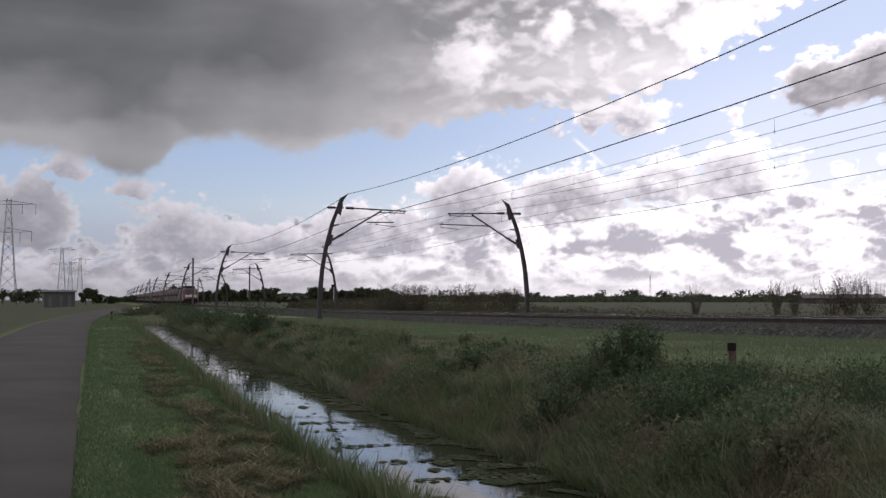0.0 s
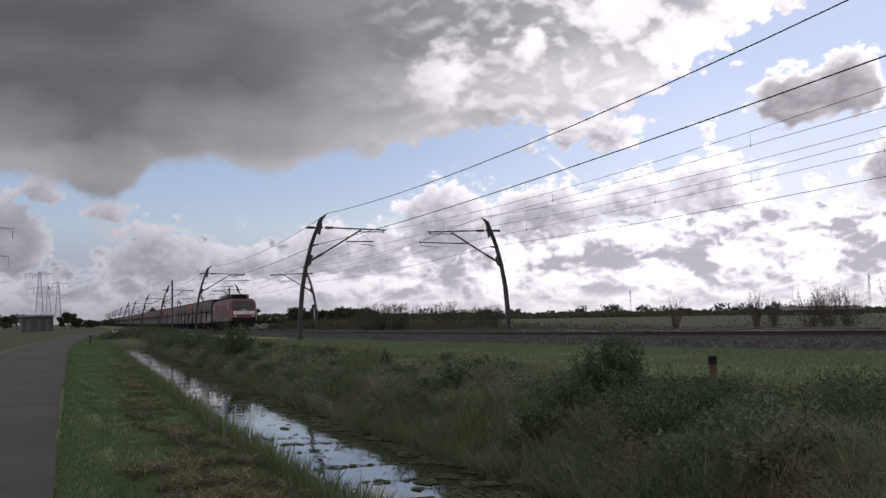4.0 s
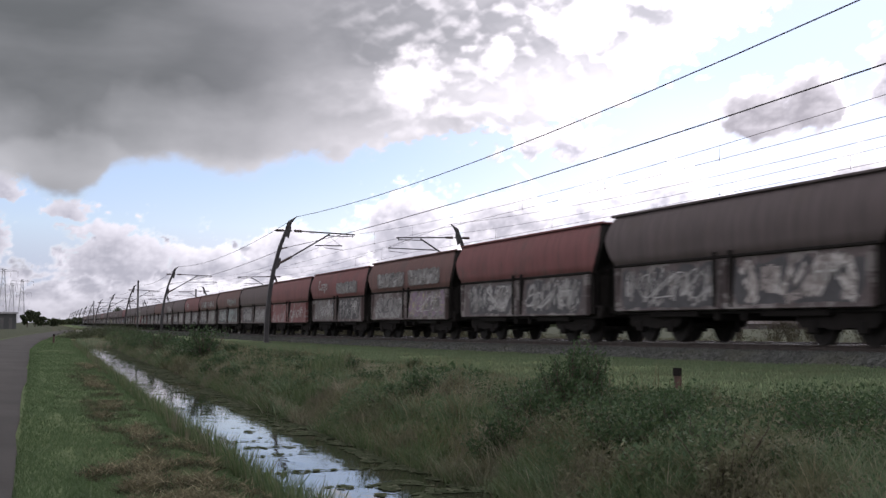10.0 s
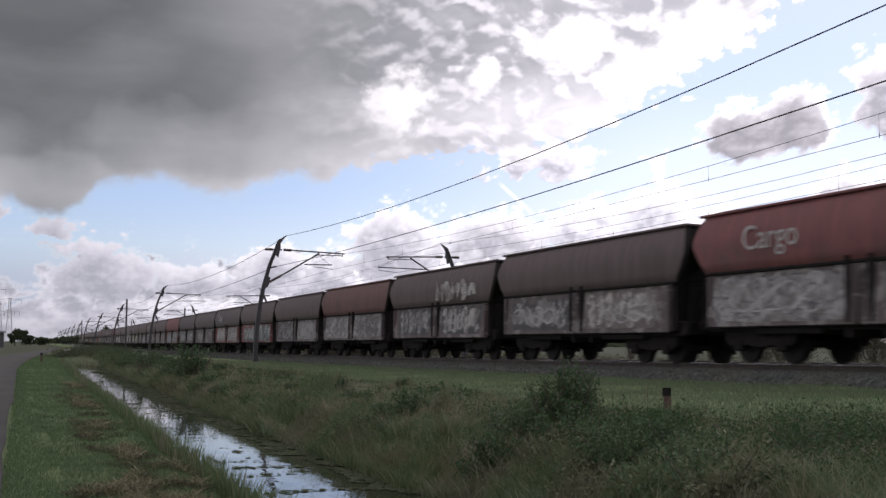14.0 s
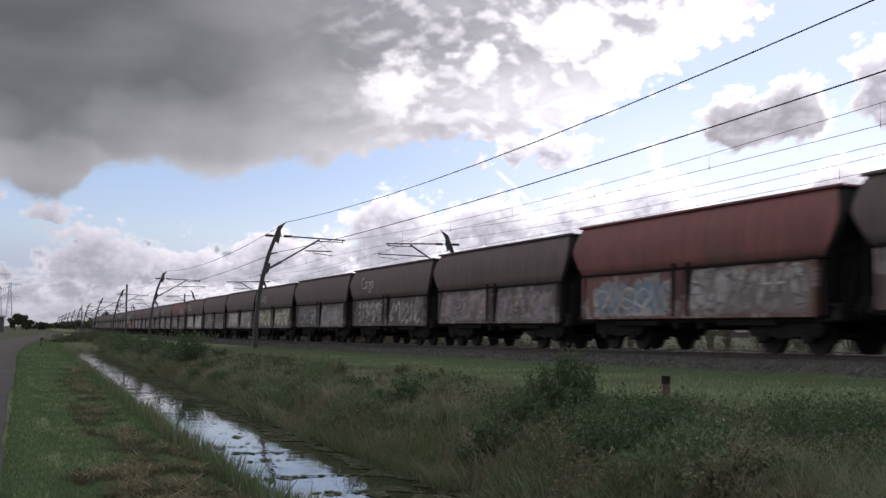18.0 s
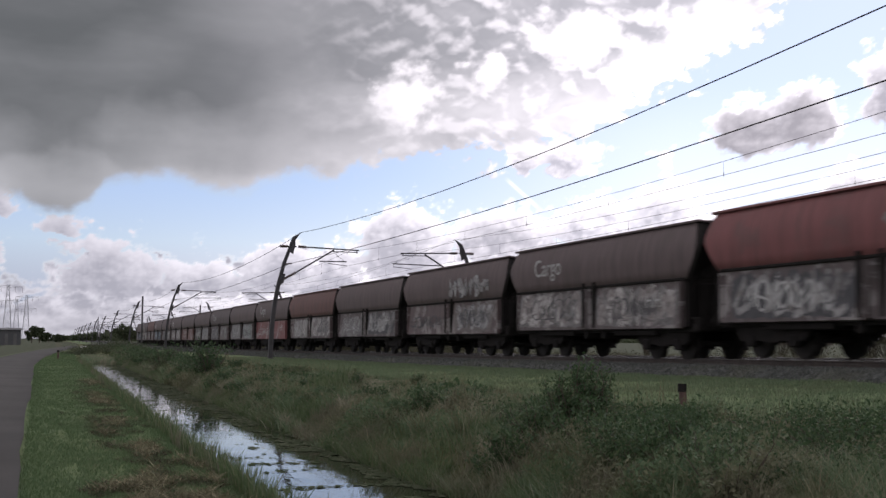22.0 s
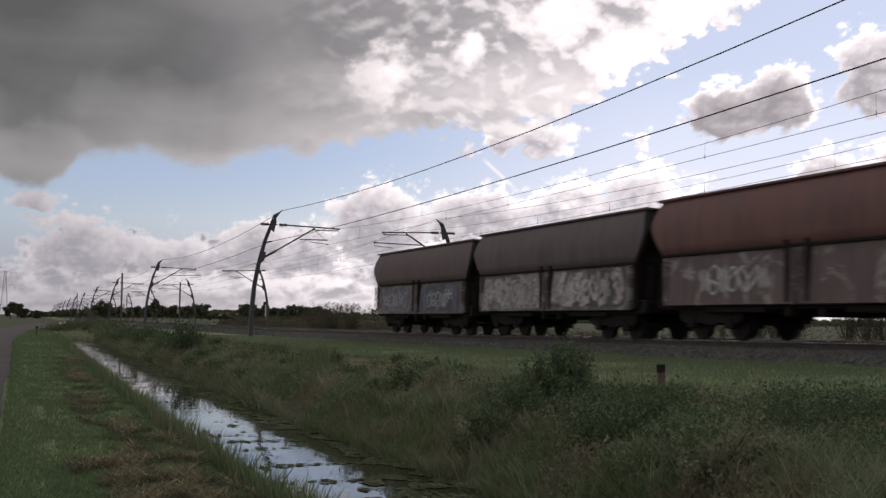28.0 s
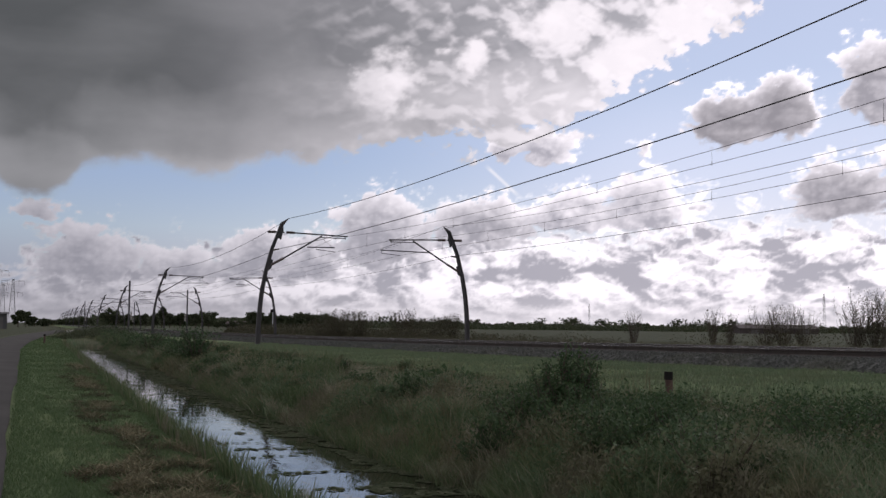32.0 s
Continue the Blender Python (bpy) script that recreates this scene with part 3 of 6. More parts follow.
def cloud_fields():
    """Thickness of the cloud over a window of the sky, and how much sun comes through to each part of it."""
    az = np.arange(-7.0, 46.0, GRID)
    el = np.arange(-0.6, 20.0, GRID)
    A, E = np.meshgrid(az, el)
    wa = 0.55 * fractal(3, A * 0.55, E * 0.8, 4)
    we = 0.40 * fractal(4, A * 0.55, E * 0.8, 4)
    lobes = fractal(5, A * 0.50, E * 0.78, 6, 0.52, True)
    fine = fractal(6, A * 1.5, E * 2.0, 4, 0.55, True)
    # heaps with flat feet and domed heads
    heap = np.full(A.shape, -1.0)
    heavy = np.zeros(A.shape)
    for a, e, w, h, grey in HEAPS:
        x, y = (A + wa - a) / w, (E + we - e) / h
        body = 1.0 - np.sqrt(x * x + np.where(y > 0, y, y * 2.6) ** 2)
        heap = np.maximum(heap, body * min(1.0, 0.5 + 0.25 * h))
        heavy = np.maximum(heavy, grey * ramp(body, -0.1, 0.45))
    heap = heap + 0.30 * lobes + 0.10 * fine
    # a field of crowded billows, smaller and flatter towards the horizon
    low = ramp(E, 3.4, 1.3)
    near_, far_ = fractal(9, A * 0.42 + 0.4 * wa, E * 0.62 + 0.3 * we, 6, 0.55, True), fractal(10, A * 0.62 + 0.4 * wa, E * 1.15 + 0.3 * we, 6, 0.55, True)
    field = near_ + (far_ - near_) * low
    high = np.interp(A, (-8, 0, 2.5, 9, 16, 22, 28, 34, 40, 46), (3.4, 2.8, 3.8, 3.6, 4.6, 5.2, 5.6, 6.0, 5.6, 5.4))
    row = np.clip(0.30 * (high - E) + 0.55 * field + 0.14 * fine, -1, 0.6) * 0.5
    ny, nx = A.shape
    slope = np.zeros(A.shape)
    for k, weight in ((4, 1.0), (9, 0.8), (16, 0.5)):
        dx, dy = int(round(0.55 * k)), int(round(0.83 * k))
        slope[:ny - dy, :nx - dx] += weight * (field[:ny - dy, :nx - dx] - field[dy:, dx:])
    patch = fractal(13, A * 0.40 + 0.3 * wa, E * 0.85 + 0.3 * we, 5, 0.5)
    strength = 0.45 + 0.55 * ramp(E, 0.4, 2.6)
    row_lit = np.clip(0.50 + 0.22 * ramp(high - E, 2.2, 0.0) - (0.38 * slope - 0.95 * patch - 0.18 * fine) * strength, 0, 1)
    row_lit = row_lit + (1.0 - row_lit) * ramp(row, 0.16, 0.0)
    # the long bank overhead
    rim = np.interp(A + 0.25 * wa, RIM_AZ, RIM_EL)
    ragged = ramp(A, 9.0, 24.0)
    over = E + (0.3 + 0.5 * ragged) * we + (0.20 + 1.05 * ragged) * lobes + (0.04 + 0.2 * ragged) * fine - rim
    holes = np.full(A.shape, -0.9)
    for a, e, w, h in BREAKS:
        holes = np.maximum(holes, 1.0 - np.sqrt(((A + 1.3 * wa - a) / w) ** 2 + ((E + 1.3 * we - e) / h) ** 2))
    holes = holes + 0.30 * fractal(11, A * 0.8, E * 1.1, 5, 0.55)
    bank = ramp(over, -0.35 + 0.1 * ragged, 0.65 - 0.3 * ragged)
    soft_lobes = fractal(5, A * 0.50, E * 0.78, 3, 0.42, True)
    drawn = fractal(12, A * 0.13, E * 0.36, 5, 0.45)
    level = E + 0.8 * we - np.interp(A, RIM_AZ, RIM_EL)
    thick_bank = np.clip(level / 4.6, 0, 1) * 0.75 + 0.22 + (0.20 + 0.14 * ragged) * drawn + 0.17 * ragged * soft_lobes
    shelf = ramp(np.interp(A + 0.3 * wa, ARCH_AZ, ARCH_EL) - E - 0.4 * we, -0.15, 0.55) * (1.0 - ragged)
    thick_bank = thick_bank - 0.05 * (1.0 - ragged) - 0.20 * shelf + 0.30 * shelf * ramp(level, 1.9, 0.2) * np.exp(-((A - 1.0) / 1.5) ** 2)
    opened = ramp(holes, -0.05, 0.75)
    thick_bank = thick_bank - 1.2 * opened
    in_row = ramp(row - np.maximum(heap, 0.0), -0.06, 0.14)
    cum = ramp(np.maximum(heap, row), -0.05, 0.15)
    thick_heap = np.clip(heap, 0, 1)
    # sunlight from the upper right, dimmed by the cloud on its way
    soft = np.where(heap > 0, thick_heap, 0.0) * 1.0
    shade = np.zeros(A.shape)
    for k, weight in ((3, 1.0), (6, 1.0), (10, 1.0), (15, 0.9), (21, 0.8), (28, 0.6)):
        dx, dy = int(round(0.55 * k)), int(round(0.83 * k))
        s = np.zeros(A.shape)
        s[:ny - dy, :nx - dx] = soft[dy:, dx:]
        shade += weight * s
    lit = np.exp(-0.75 * shade) * (1.0 - 0.35 * np.clip(thick_heap * 2.2, 0, 1)) + 0.32 * (lobes + 0.5 * fine) * ramp(heap, 0.02, 0.3) + 0.05
    lit = lit * (1.0 - 0.75 * heavy * ramp(heap, 0.05, 0.30))
    lit = lit + (row_lit - lit) * in_row
    dx, dy = 5, 8
    tilt = np.zeros(A.shape)
    crowd = 0.25 * drawn + ragged * (0.42 * soft_lobes + 0.10 * lobes) - 0.5 * ragged * opened
    tilt[:ny - dy, :nx - dx] = crowd[:ny - dy, :nx - dx] - crowd[dy:, dx:]
    return az, el, {"bank": bank, "cumulus": cum, "lit": np.clip(lit, 0, 1), "depth": np.clip(thick_bank, 0, 1), "tilt": np.clip(0.5 + tilt, 0, 1), "heavy": np.clip(heavy, 0, 1) * ramp(heap, 0.04, 0.30), "gap": ramp(holes, -0.12, 0.75) * (0.6 + 0.4 * ramp(lobes, -0.5, 0.5))}


def cloud_material():
    """Colours of sky and cloud from the thickness of the cloud and the sun that reaches it."""
    g = Graph("broken_cloud")
    k = g.n.new("ShaderNodeVectorMath")
    k.operation = "NORMALIZE"
    g.put(k.inputs[0], g.coords())
    x, y, z = g.split(k.outputs[0])
    az = g.math("MULTIPLY", g.math("ARCTAN2", x, y), 57.2958)
    el = g.math("MULTIPLY", g.math("ARCSINE", z), 57.2958)

    def read(name):
        n = g.n.new("ShaderNodeAttribute")
        n.attribute_name = name
        return n.outputs["Fac"]

    def times(a, b):
        return g.math("MULTIPLY", a, b)

    bank, cumulus, lit, depth, tilt, gap, heavy = (read(n) for n in ("bank", "cumulus", "lit", "depth", "tilt", "gap", "heavy"))
    toward, toward_bank = g.step(az, -2.0, 33.0), g.step(az, 2.0, 36.0)
    bright = g.mix(toward, (0.54, 0.55, 0.585), (1.34, 1.32, 1.34))
    shade = g.mix(toward, (0.30, 0.31, 0.345), (0.47, 0.475, 0.52))
    shade = g.mix(heavy, shade, g.mix(toward, (0.25, 0.26, 0.285), (0.31, 0.305, 0.325)))
    heap = g.mix(lit, shade, bright)
    heap = g.mix(times(g.step(el, 2.4, 0.0), 0.55), heap, g.mix(toward, (0.32, 0.325, 0.35), (0.74, 0.73, 0.75)))
    thin = g.mix(toward_bank, (0.33, 0.345, 0.35), (0.97, 0.96, 0.98))
    deep = g.mix(toward_bank, (0.098, 0.108, 0.110), (0.46, 0.47, 0.495))
    roof = g.mix(depth, thin, deep)
    roof = g.mix(times(g.step(tilt, 0.38, 1.0), g.math("ADD", times(g.step(az, 6.0, 26.0), 0.62), 0.10)), roof, g.mix(toward_bank, (0.45, 0.46, 0.47), (1.15, 1.13, 1.15)))
    roof = g.mix(times(gap, 0.8), roof, g.mix(g.step(az, 8.0, 20.0), (0.5, 0.5, 0.52), (1.05, 1.03, 1.04)))
    veil_col = g.mix(g.step(el, 9.0, 2.0), g.mix(g.step(az, 8.0, 34.0), (0.32, 0.42, 0.66), (0.74, 0.82, 0.98)), g.mix(toward, (0.33, 0.38, 0.46), (0.98, 0.97, 1.01)))
    veil = g.math("MAXIMUM", g.math("ADD", times(times(g.step(az, 16.0, 34.0), g.step(el, 13.0, 8.0)), 0.35), 0.45), g.math("MAXIMUM", times(g.step(el, 7.5, 2.0), 0.95), times(g.step(el, 17.0, 30.0), 0.8)))
    col = g.mix(cumulus, veil_col, heap)
    col = g.mix(bank, col, roof)
    cover = g.math("MAXIMUM", g.math("MAXIMUM", bank, cumulus), veil)
    # a short vapour trail
    along = g.math("ADD", times(g.math("SUBTRACT", az, 23.7), 0.742), times(g.math("SUBTRACT", el, 8.17), -0.67))
    aside = g.math("ADD", times(g.math("SUBTRACT", az, 23.7), 0.67), times(g.math("SUBTRACT", el, 8.17), 0.742))
    trail = times(g.step(g.math("ABSOLUTE", aside), 0.16, 0.03), times(g.step(along, -0.2, 0.3), g.step(along, 2.5, 1.8)))
    cover = g.math("MAXIMUM", cover, times(trail, 0.75))
    col = g.mix(times(trail, 0.8), col, (1.0, 1.0, 1.02))
    # overhead and behind, the same broken grey cover, lit evenly
    beyond = g.math("MAXIMUM", g.step(el, 17.5, 34.0), g.step(g.math("ABSOLUTE", g.math("SUBTRACT", az, 19.0)), 34.0, 80.0))
    puff = g.noise(g.join(times(az, 0.27), times(el, 0.46), 5.0), 1.0, 5.5, 0.52, 0.25)
    col = g.mix(beyond, col, g.mix(g.step(puff, 0.4, 0.6), (0.62, 0.62, 0.63), (0.9, 0.89, 0.9)))
    cover = g.math("MAXIMUM", cover, times(beyond, g.step(puff, 0.38, 0.55)))
    e = g.n.new("ShaderNodeEmission")
    g.put(e.inputs["Color"], col)
    t = g.n.new("ShaderNodeBsdfTransparent")
    m = g.n.new("ShaderNodeMixShader")
    g.put(m.inputs[0], cover)
    g.put(m.inputs[1], t.outputs[0])
    g.put(m.inputs[2], e.outputs[0])
    g.put(g.out.inputs["Surface"], m.outputs[0])
    return g.m


def cloud_dome():
    az, el, fields = cloud_fields()
    left = np.arange(-180.0, az[0] - 1.0, 4.0)
    right = np.arange(az[-1] + 2.0, 180.1, 4.0)
    low, high = np.array([-9.0, -4.0]), np.arange(el[-1] + 1.5, 91.0, 3.0)
    A, E = np.meshgrid(np.radians(np.concatenate([left, az, right])), np.radians(np.concatenate([low, el, high])))
    ny, nx = A.shape
    v = 4300.0 * np.stack([np.sin(A) * np.cos(E), np.cos(A) * np.cos(E), np.sin(E)], 2).reshape(-1, 3)
    i = (np.arange(ny - 1)[:, None] * nx + np.arange(nx - 1)).ravel()
    loops = np.stack([i, i + 1, i + nx + 1, i + nx], 1).ravel()
    me = bpy.data.meshes.new("cloud_backdrop")
    me.vertices.add(len(v))
    me.vertices.foreach_set("co", v.astype(np.float32).ravel())
    me.loops.add(len(loops))
    me.loops.foreach_set("vertex_index", loops.astype(np.int32))
    me.polygons.add(len(i))
    me.polygons.foreach_set("loop_start", (np.arange(len(i)) * 4).astype(np.int32))
    me.polygons.foreach_set("use_smooth", np.ones(len(i), bool))
    me.update(calc_edges=True)
    for name, field in fields.items():
        wide = np.pad(field, ((len(low), len(high)), (len(left), len(right))), mode="edge")
        me.attributes.new(name, "FLOAT", "POINT").data.foreach_set("value", wide.astype(np.float32).ravel())
    me.materials.append(cloud_material())
    return tagged(new("cloud_backdrop", me), "grey and white broken clouds drifting over a blue sky", "sky", kind="structure")


clouds = cloud_dome()


# ---- overhead line ----
SPAN, NEAR_Y, FAR_Y = 61.25, 67.85, 68.9
MAST_LINE = [(0.0, 0.0), (0.01, 0.9), (0.04, 1.7), (0.16, 3.1), (0.40, 4.47), (0.76, 5.87), (1.19, 7.0), (1.60, 7.74)]


def bowed_mast(pull_off):
    """A bowed steel mast; local x points to its track, the base stands at the origin. pull_off: the registration tube runs past the track."""
    ob = thing("catenary_mast", "bowed dark steel catenary mast leaning over the track", "catenary mast", "catenary masts")
    bm = bmesh.new()
    n = 18
    pts = []
    for i in range(n + 1):
        z = 7.5 * i / n
        pts.append((np.interp(z, [q[1] for q in MAST_LINE], [q[0] for q in MAST_LINE]), 0, z))
    w = [0.145 - 0.05 * i / n for i in range(n + 1)]
    for sgn in (-1, 1):      # two flanges and a web
        ring = [[(p[0] + sgn * (w[i] - 0.015) + d * 0.015, e * 0.10, p[2]) for d, e in ((-1, -1), (1, -1), (1, 1), (-1, 1))] for i, p in enumerate(pts)]
        vs = [[bm.verts.new(q) for q in r] for r in ring]
        for a, b in zip(vs, vs[1:]):
            for k in range(4):
                bm.faces.new((a[k], a[(k + 1) % 4], b[(k + 1) % 4], b[k]))
        bm.faces.new(vs[0])
        bm.faces.new(vs[-1])
    vs = [[bm.verts.new((p[0] + s * (w[i] - 0.02), e * 0.012, p[2])) for s, e in ((-1, -1), (1, -1), (1, 1), (-1, 1))] for i, p in enumerate(pts)]
    for a, b in zip(vs, vs[1:]):
        for k in range(4):
            bm.faces.new((a[k], a[(k + 1) % 4], b[(k + 1) % 4], b[k]))
    part("post", bm, M["steel"], ob)
    bm = bmesh.new()
    f = [bm.verts.new(q) for q in ((1.00, -0.03, 6.6), (1.30, -0.03, 6.38), (1.44, -0.03, 7.0), (1.42, -0.03, 7.25), (1.80, -0.03, 7.78), (1.25, -0.03, 7.45), (1.07, -0.03, 7.0))]
    face = bm.faces.new(f)
    r = bmesh.ops.extrude_face_region(bm, geom=[face])
    bmesh.ops.translate(bm, verts=[v for v in r["geom"] if isinstance(v, bmesh.types.BMVert)], vec=(0, 0.06, 0))
    part("head_plate", bm, M["steel"], ob, "pointed steel plate at the mast head")
    bm = bmesh.new()
    f = [bm.verts.new(q) for q in ((0.36, -0.03, 4.4), (0.72, -0.03, 4.6), (0.84, -0.03, 5.15), (0.58, -0.03, 5.2))]
    face = bm.faces.new(f)
    r = bmesh.ops.extrude_face_region(bm, geom=[face])
    bmesh.ops.translate(bm, verts=[v for v in r["geom"] if isinstance(v, bmesh.types.BMVert)], vec=(0, 0.06, 0))
    part("bracket_plate", bm, M["steel"], ob)
    bm = bmesh.new()
    box(bm, (-0.3, -0.3, -0.8), (0.3, 0.3, 0.02), 0.03)
    part("footing", bm, M["sleeper"], ob, "dark concrete mast footing")
    bm = bmesh.new()
    tube(bm, [(0.45, 0, 6.86), (1.5, 0, 6.86)], 0.05)
    tube(bm, [(2.1, 0, 6.85), (5.5, 0, 6.74)], 0.048)
    part("top_tube", bm, M["steel"], ob)
    bm = bmesh.new()
    tube(bm, [(1.45, 0, 4.5 + 0.75), (3.87, 0, 6.72)], 0.055)
    part("strut", bm, M["steel"], ob)
    for name, a, b in (("insulator", (1.62, 0, 6.86), (2.1, 0, 6.85)), ("insulator", (0.72, 0, 4.84), (1.45, 0, 5.25)), ("insulator", (0.5, 0, 6.86), (0.95, 0, 6.86))):
        bm = bmesh.new()
        a, b = Vector(a), Vector(b)
        tube(bm, [a.lerp(b, i / 12) for i in range(13)], [0.06 if i % 2 else 0.10 for i in range(13)], 8)
        part(name, bm, M["insulator"], ob, "ribbed brown insulator")
    bm = bmesh.new()
    if pull_off:
        tube(bm, [(2.75, 0, 6.0), (6.05, 0, 6.06)], 0.04)
        tube(bm, [(6.0, 0, 6.06), (6.0, 0, 5.86), (4.75, 0, 5.75)], 0.02, 5)
        tube(bm, [(5.5, 0, 6.7), (4.9, 0, 6.42), (6.0, 0, 6.08)], 0.010, 4)
    else:
        tube(bm, [(2.95, 0, 6.0), (4.68, 0, 6.02)], 0.04)
        tube(bm, [(3.5, 0, 6.0), (3.5, 0, 5.88), (4.75, 0, 5.75)], 0.02, 5)
        tube(bm, [(4.6, 0, 6.0), (3.95, 0, 6.5)], 0.010, 4)
    part("registration_arm", bm, M["steel"], ob)
    bm = bmesh.new()
    tube(bm, [(3.7, 0, 6.62), (5.4, 0, 6.62)], 0.03, 5)
    tube(bm, [(5.35, 0, 6.76), (5.35, 0, 6.55)], 0.03, 5)
    tube(bm, [(4.75, 0, 6.62), (4.7, 0, 6.5)], 0.02, 5)
    part("messenger_clamp", bm, M["steel"], ob)
    bm = bmesh.new()
    tube(bm, [(0.78, 0, 5.75), (1.20, 0, 5.82)], 0.05, 6)
    part("wire_bracket", bm, M["insulator"], ob)
    return ob


def straight_mast():
    ob = thing("tension_mast", "straight grey steel tension mast beside the track", "catenary mast", "tension masts")
    bm = bmesh.new()
    box(bm, (-0.12, -0.12, 0), (0.12, 0.12, 7.6), 0.02)
    part("post", bm, M["steel"], ob)
    bm = bmesh.new()
    for i in range(6):
        box(bm, (0.2, -0.12, 2.0 + 0.2 * i), (0.45, 0.12, 2.17 + 0.2 * i), 0.02)
    part("tension_weight", bm, M["concrete"], ob, "stack of concrete tension weights")
    bm = bmesh.new()
    box(bm, (-0.3, -0.3, -0.8), (0.3, 0.3, 0.12), 0.03)
    part("footing", bm, M["concrete"], ob)
    return ob


def at_track(y, off, up, turn=0.0):
    return pose(track_x(y) + off, y, track_z(y) + up, 0, 0, track_turn(y) + turn)


def overhead_line():
    kinds = [bowed_mast(False), bowed_mast(True)]
    used = set()
    for i in range(-1, 12):
        for side, y0 in ((0, NEAR_Y), (1, FAR_Y)):
            y = y0 + SPAN * i
            k = (i + side) % 2
            m = at_track(y, -4.75 if side == 0 else 9.35, -0.4, 180.0 * side)
            if k in used:
                copy_thing(kinds[k], m)
            else:
                kinds[k].matrix_basis = m
                used.add(k)
    st = straight_mast()
    spots = [(168.0, -4.4, 0.0), (205.0, 8.4, 180.0), (330.0, -4.6, 0.0), (332.0, 9.0, 180.0)]
    for k, (y, off, turn) in enumerate(spots):
        if k:
            copy_thing(st, at_track(y, off, -0.4, turn))
        else:
            st.matrix_basis = at_track(y, off, -0.4, turn)

    def wire(name, off, height, sag, radius, y0, label, category="wire"):
        bm = bmesh.new()
        pts = []
        for i in range(-2, 10):
            for k in range(12):
                u = k / 12
                y = y0 + SPAN * (i + u)
                pts.append((track_x(y) + off, y, track_z(y) + height - sag * 4 * u * (1 - u)))
        tube(bm, pts, radius, 5)
        tagged(part(name, bm, M["wire"], None), label, category)

    wire("feeder_wire", -2.95, 7.34, 0.75, 0.017, NEAR_Y, "dark feeder wire along the mast heads")
    wire("return_wire", -3.6, 5.42, 0.35, 0.017, NEAR_Y, "dark return wire on brackets half way up the masts")
    wire("feeder_wire", 7.55, 7.34, 0.75, 0.010, FAR_Y, "thin feeder wire along the far mast heads")
    wire("return_wire", 8.2, 5.42, 0.35, 0.012, FAR_Y, "dark return wire on brackets half way up the masts")
    for off in (0.0, TRACK2):
        cat = thing("contact_line", "messenger and contact wire joined by droppers over a track", "overhead wire", "contact lines")
        for name, h, sag in (("messenger_wire", 6.25, 0.74), ("contact_wire", 5.35, 0.17)):
            bm = bmesh.new()
            pts = []
            for i in range(-2, 10):
                for k in range(12):
                    y = NEAR_Y + SPAN * (i + k / 12)
                    pts.append((track_x(y) + off, y, track_z(y) + h - sag * 4 * (k / 12) * (1 - k / 12)))
            tube(bm, pts, 0.008, 5)
            part(name, bm, M["wire"], cat)
        for i in range(-1, 4):
            for k in range(1, 9):
                u = k / 9
                y = NEAR_Y + SPAN * (i + u)
                x, z = track_x(y) + off, track_z(y)
                bm = bmesh.new()
                tube(bm, [(x, y, z + 5.30 - 0.68 * u * (1 - u)), (x, y, z + 5.42 - 0.68 * u * (1 - u)), (x, y, z + 5.43 - 0.68 * u * (1 - u)), (x, y, z + 6.25 - 0.74 * 4 * u * (1 - u))], [0.011, 0.011, 0.004, 0.004], 4)
                part("dropper", bm, M["wire"], cat)


overhead_line()


# ---- the train: local y runs along the track, +y is the tail, z = 0 is the rail head ----
WAGON = 13.05
WHEEL_R = 0.46


def skin(bm, profile, y0, y1, cap=True):
    """A closed cross-section of (x, z) drawn from y0 to y1."""
    a = [bm.verts.new((x, y0, z)) for x, z in profile]
    b = [bm.verts.new((x, y1, z)) for x, z in profile]
    n = len(profile)
    for k in range(n):
        bm.faces.new((a[k], a[(k + 1) % n], b[(k + 1) % n], b[k]))
    if cap:
        bm.faces.new(a[::-1])
        bm.faces.new(b)


def mirrored(half):
    return half + [(-x, z) for x, z in half[::-1]]


def wheelset(parent, y, radius=WHEEL_R, shared={}):
    key = round(radius, 3)
    if key not in shared:
        bm = bmesh.new()
        for s in (-1, 1):
            disc(bm, (s * 0.75, 0, 0), radius, 0.13, 20)
            disc(bm, (s * 0.68, 0, 0), radius + 0.03, 0.03, 20)
            disc(bm, (s * 0.98, 0, 0), 0.13, 0.2, 10)
        disc(bm, (0, 0, 0), 0.08, 1.5, 10)
        ob = part("wheelset", bm, M["wheel"], parent, "dark steel wheelset")
        shared[key] = ob.data
    else:
        ob = tagged(new("wheelset", shared[key]), "dark steel wheelset")
        ob.parent = parent
    ob.location = (0, y, radius)
    return ob


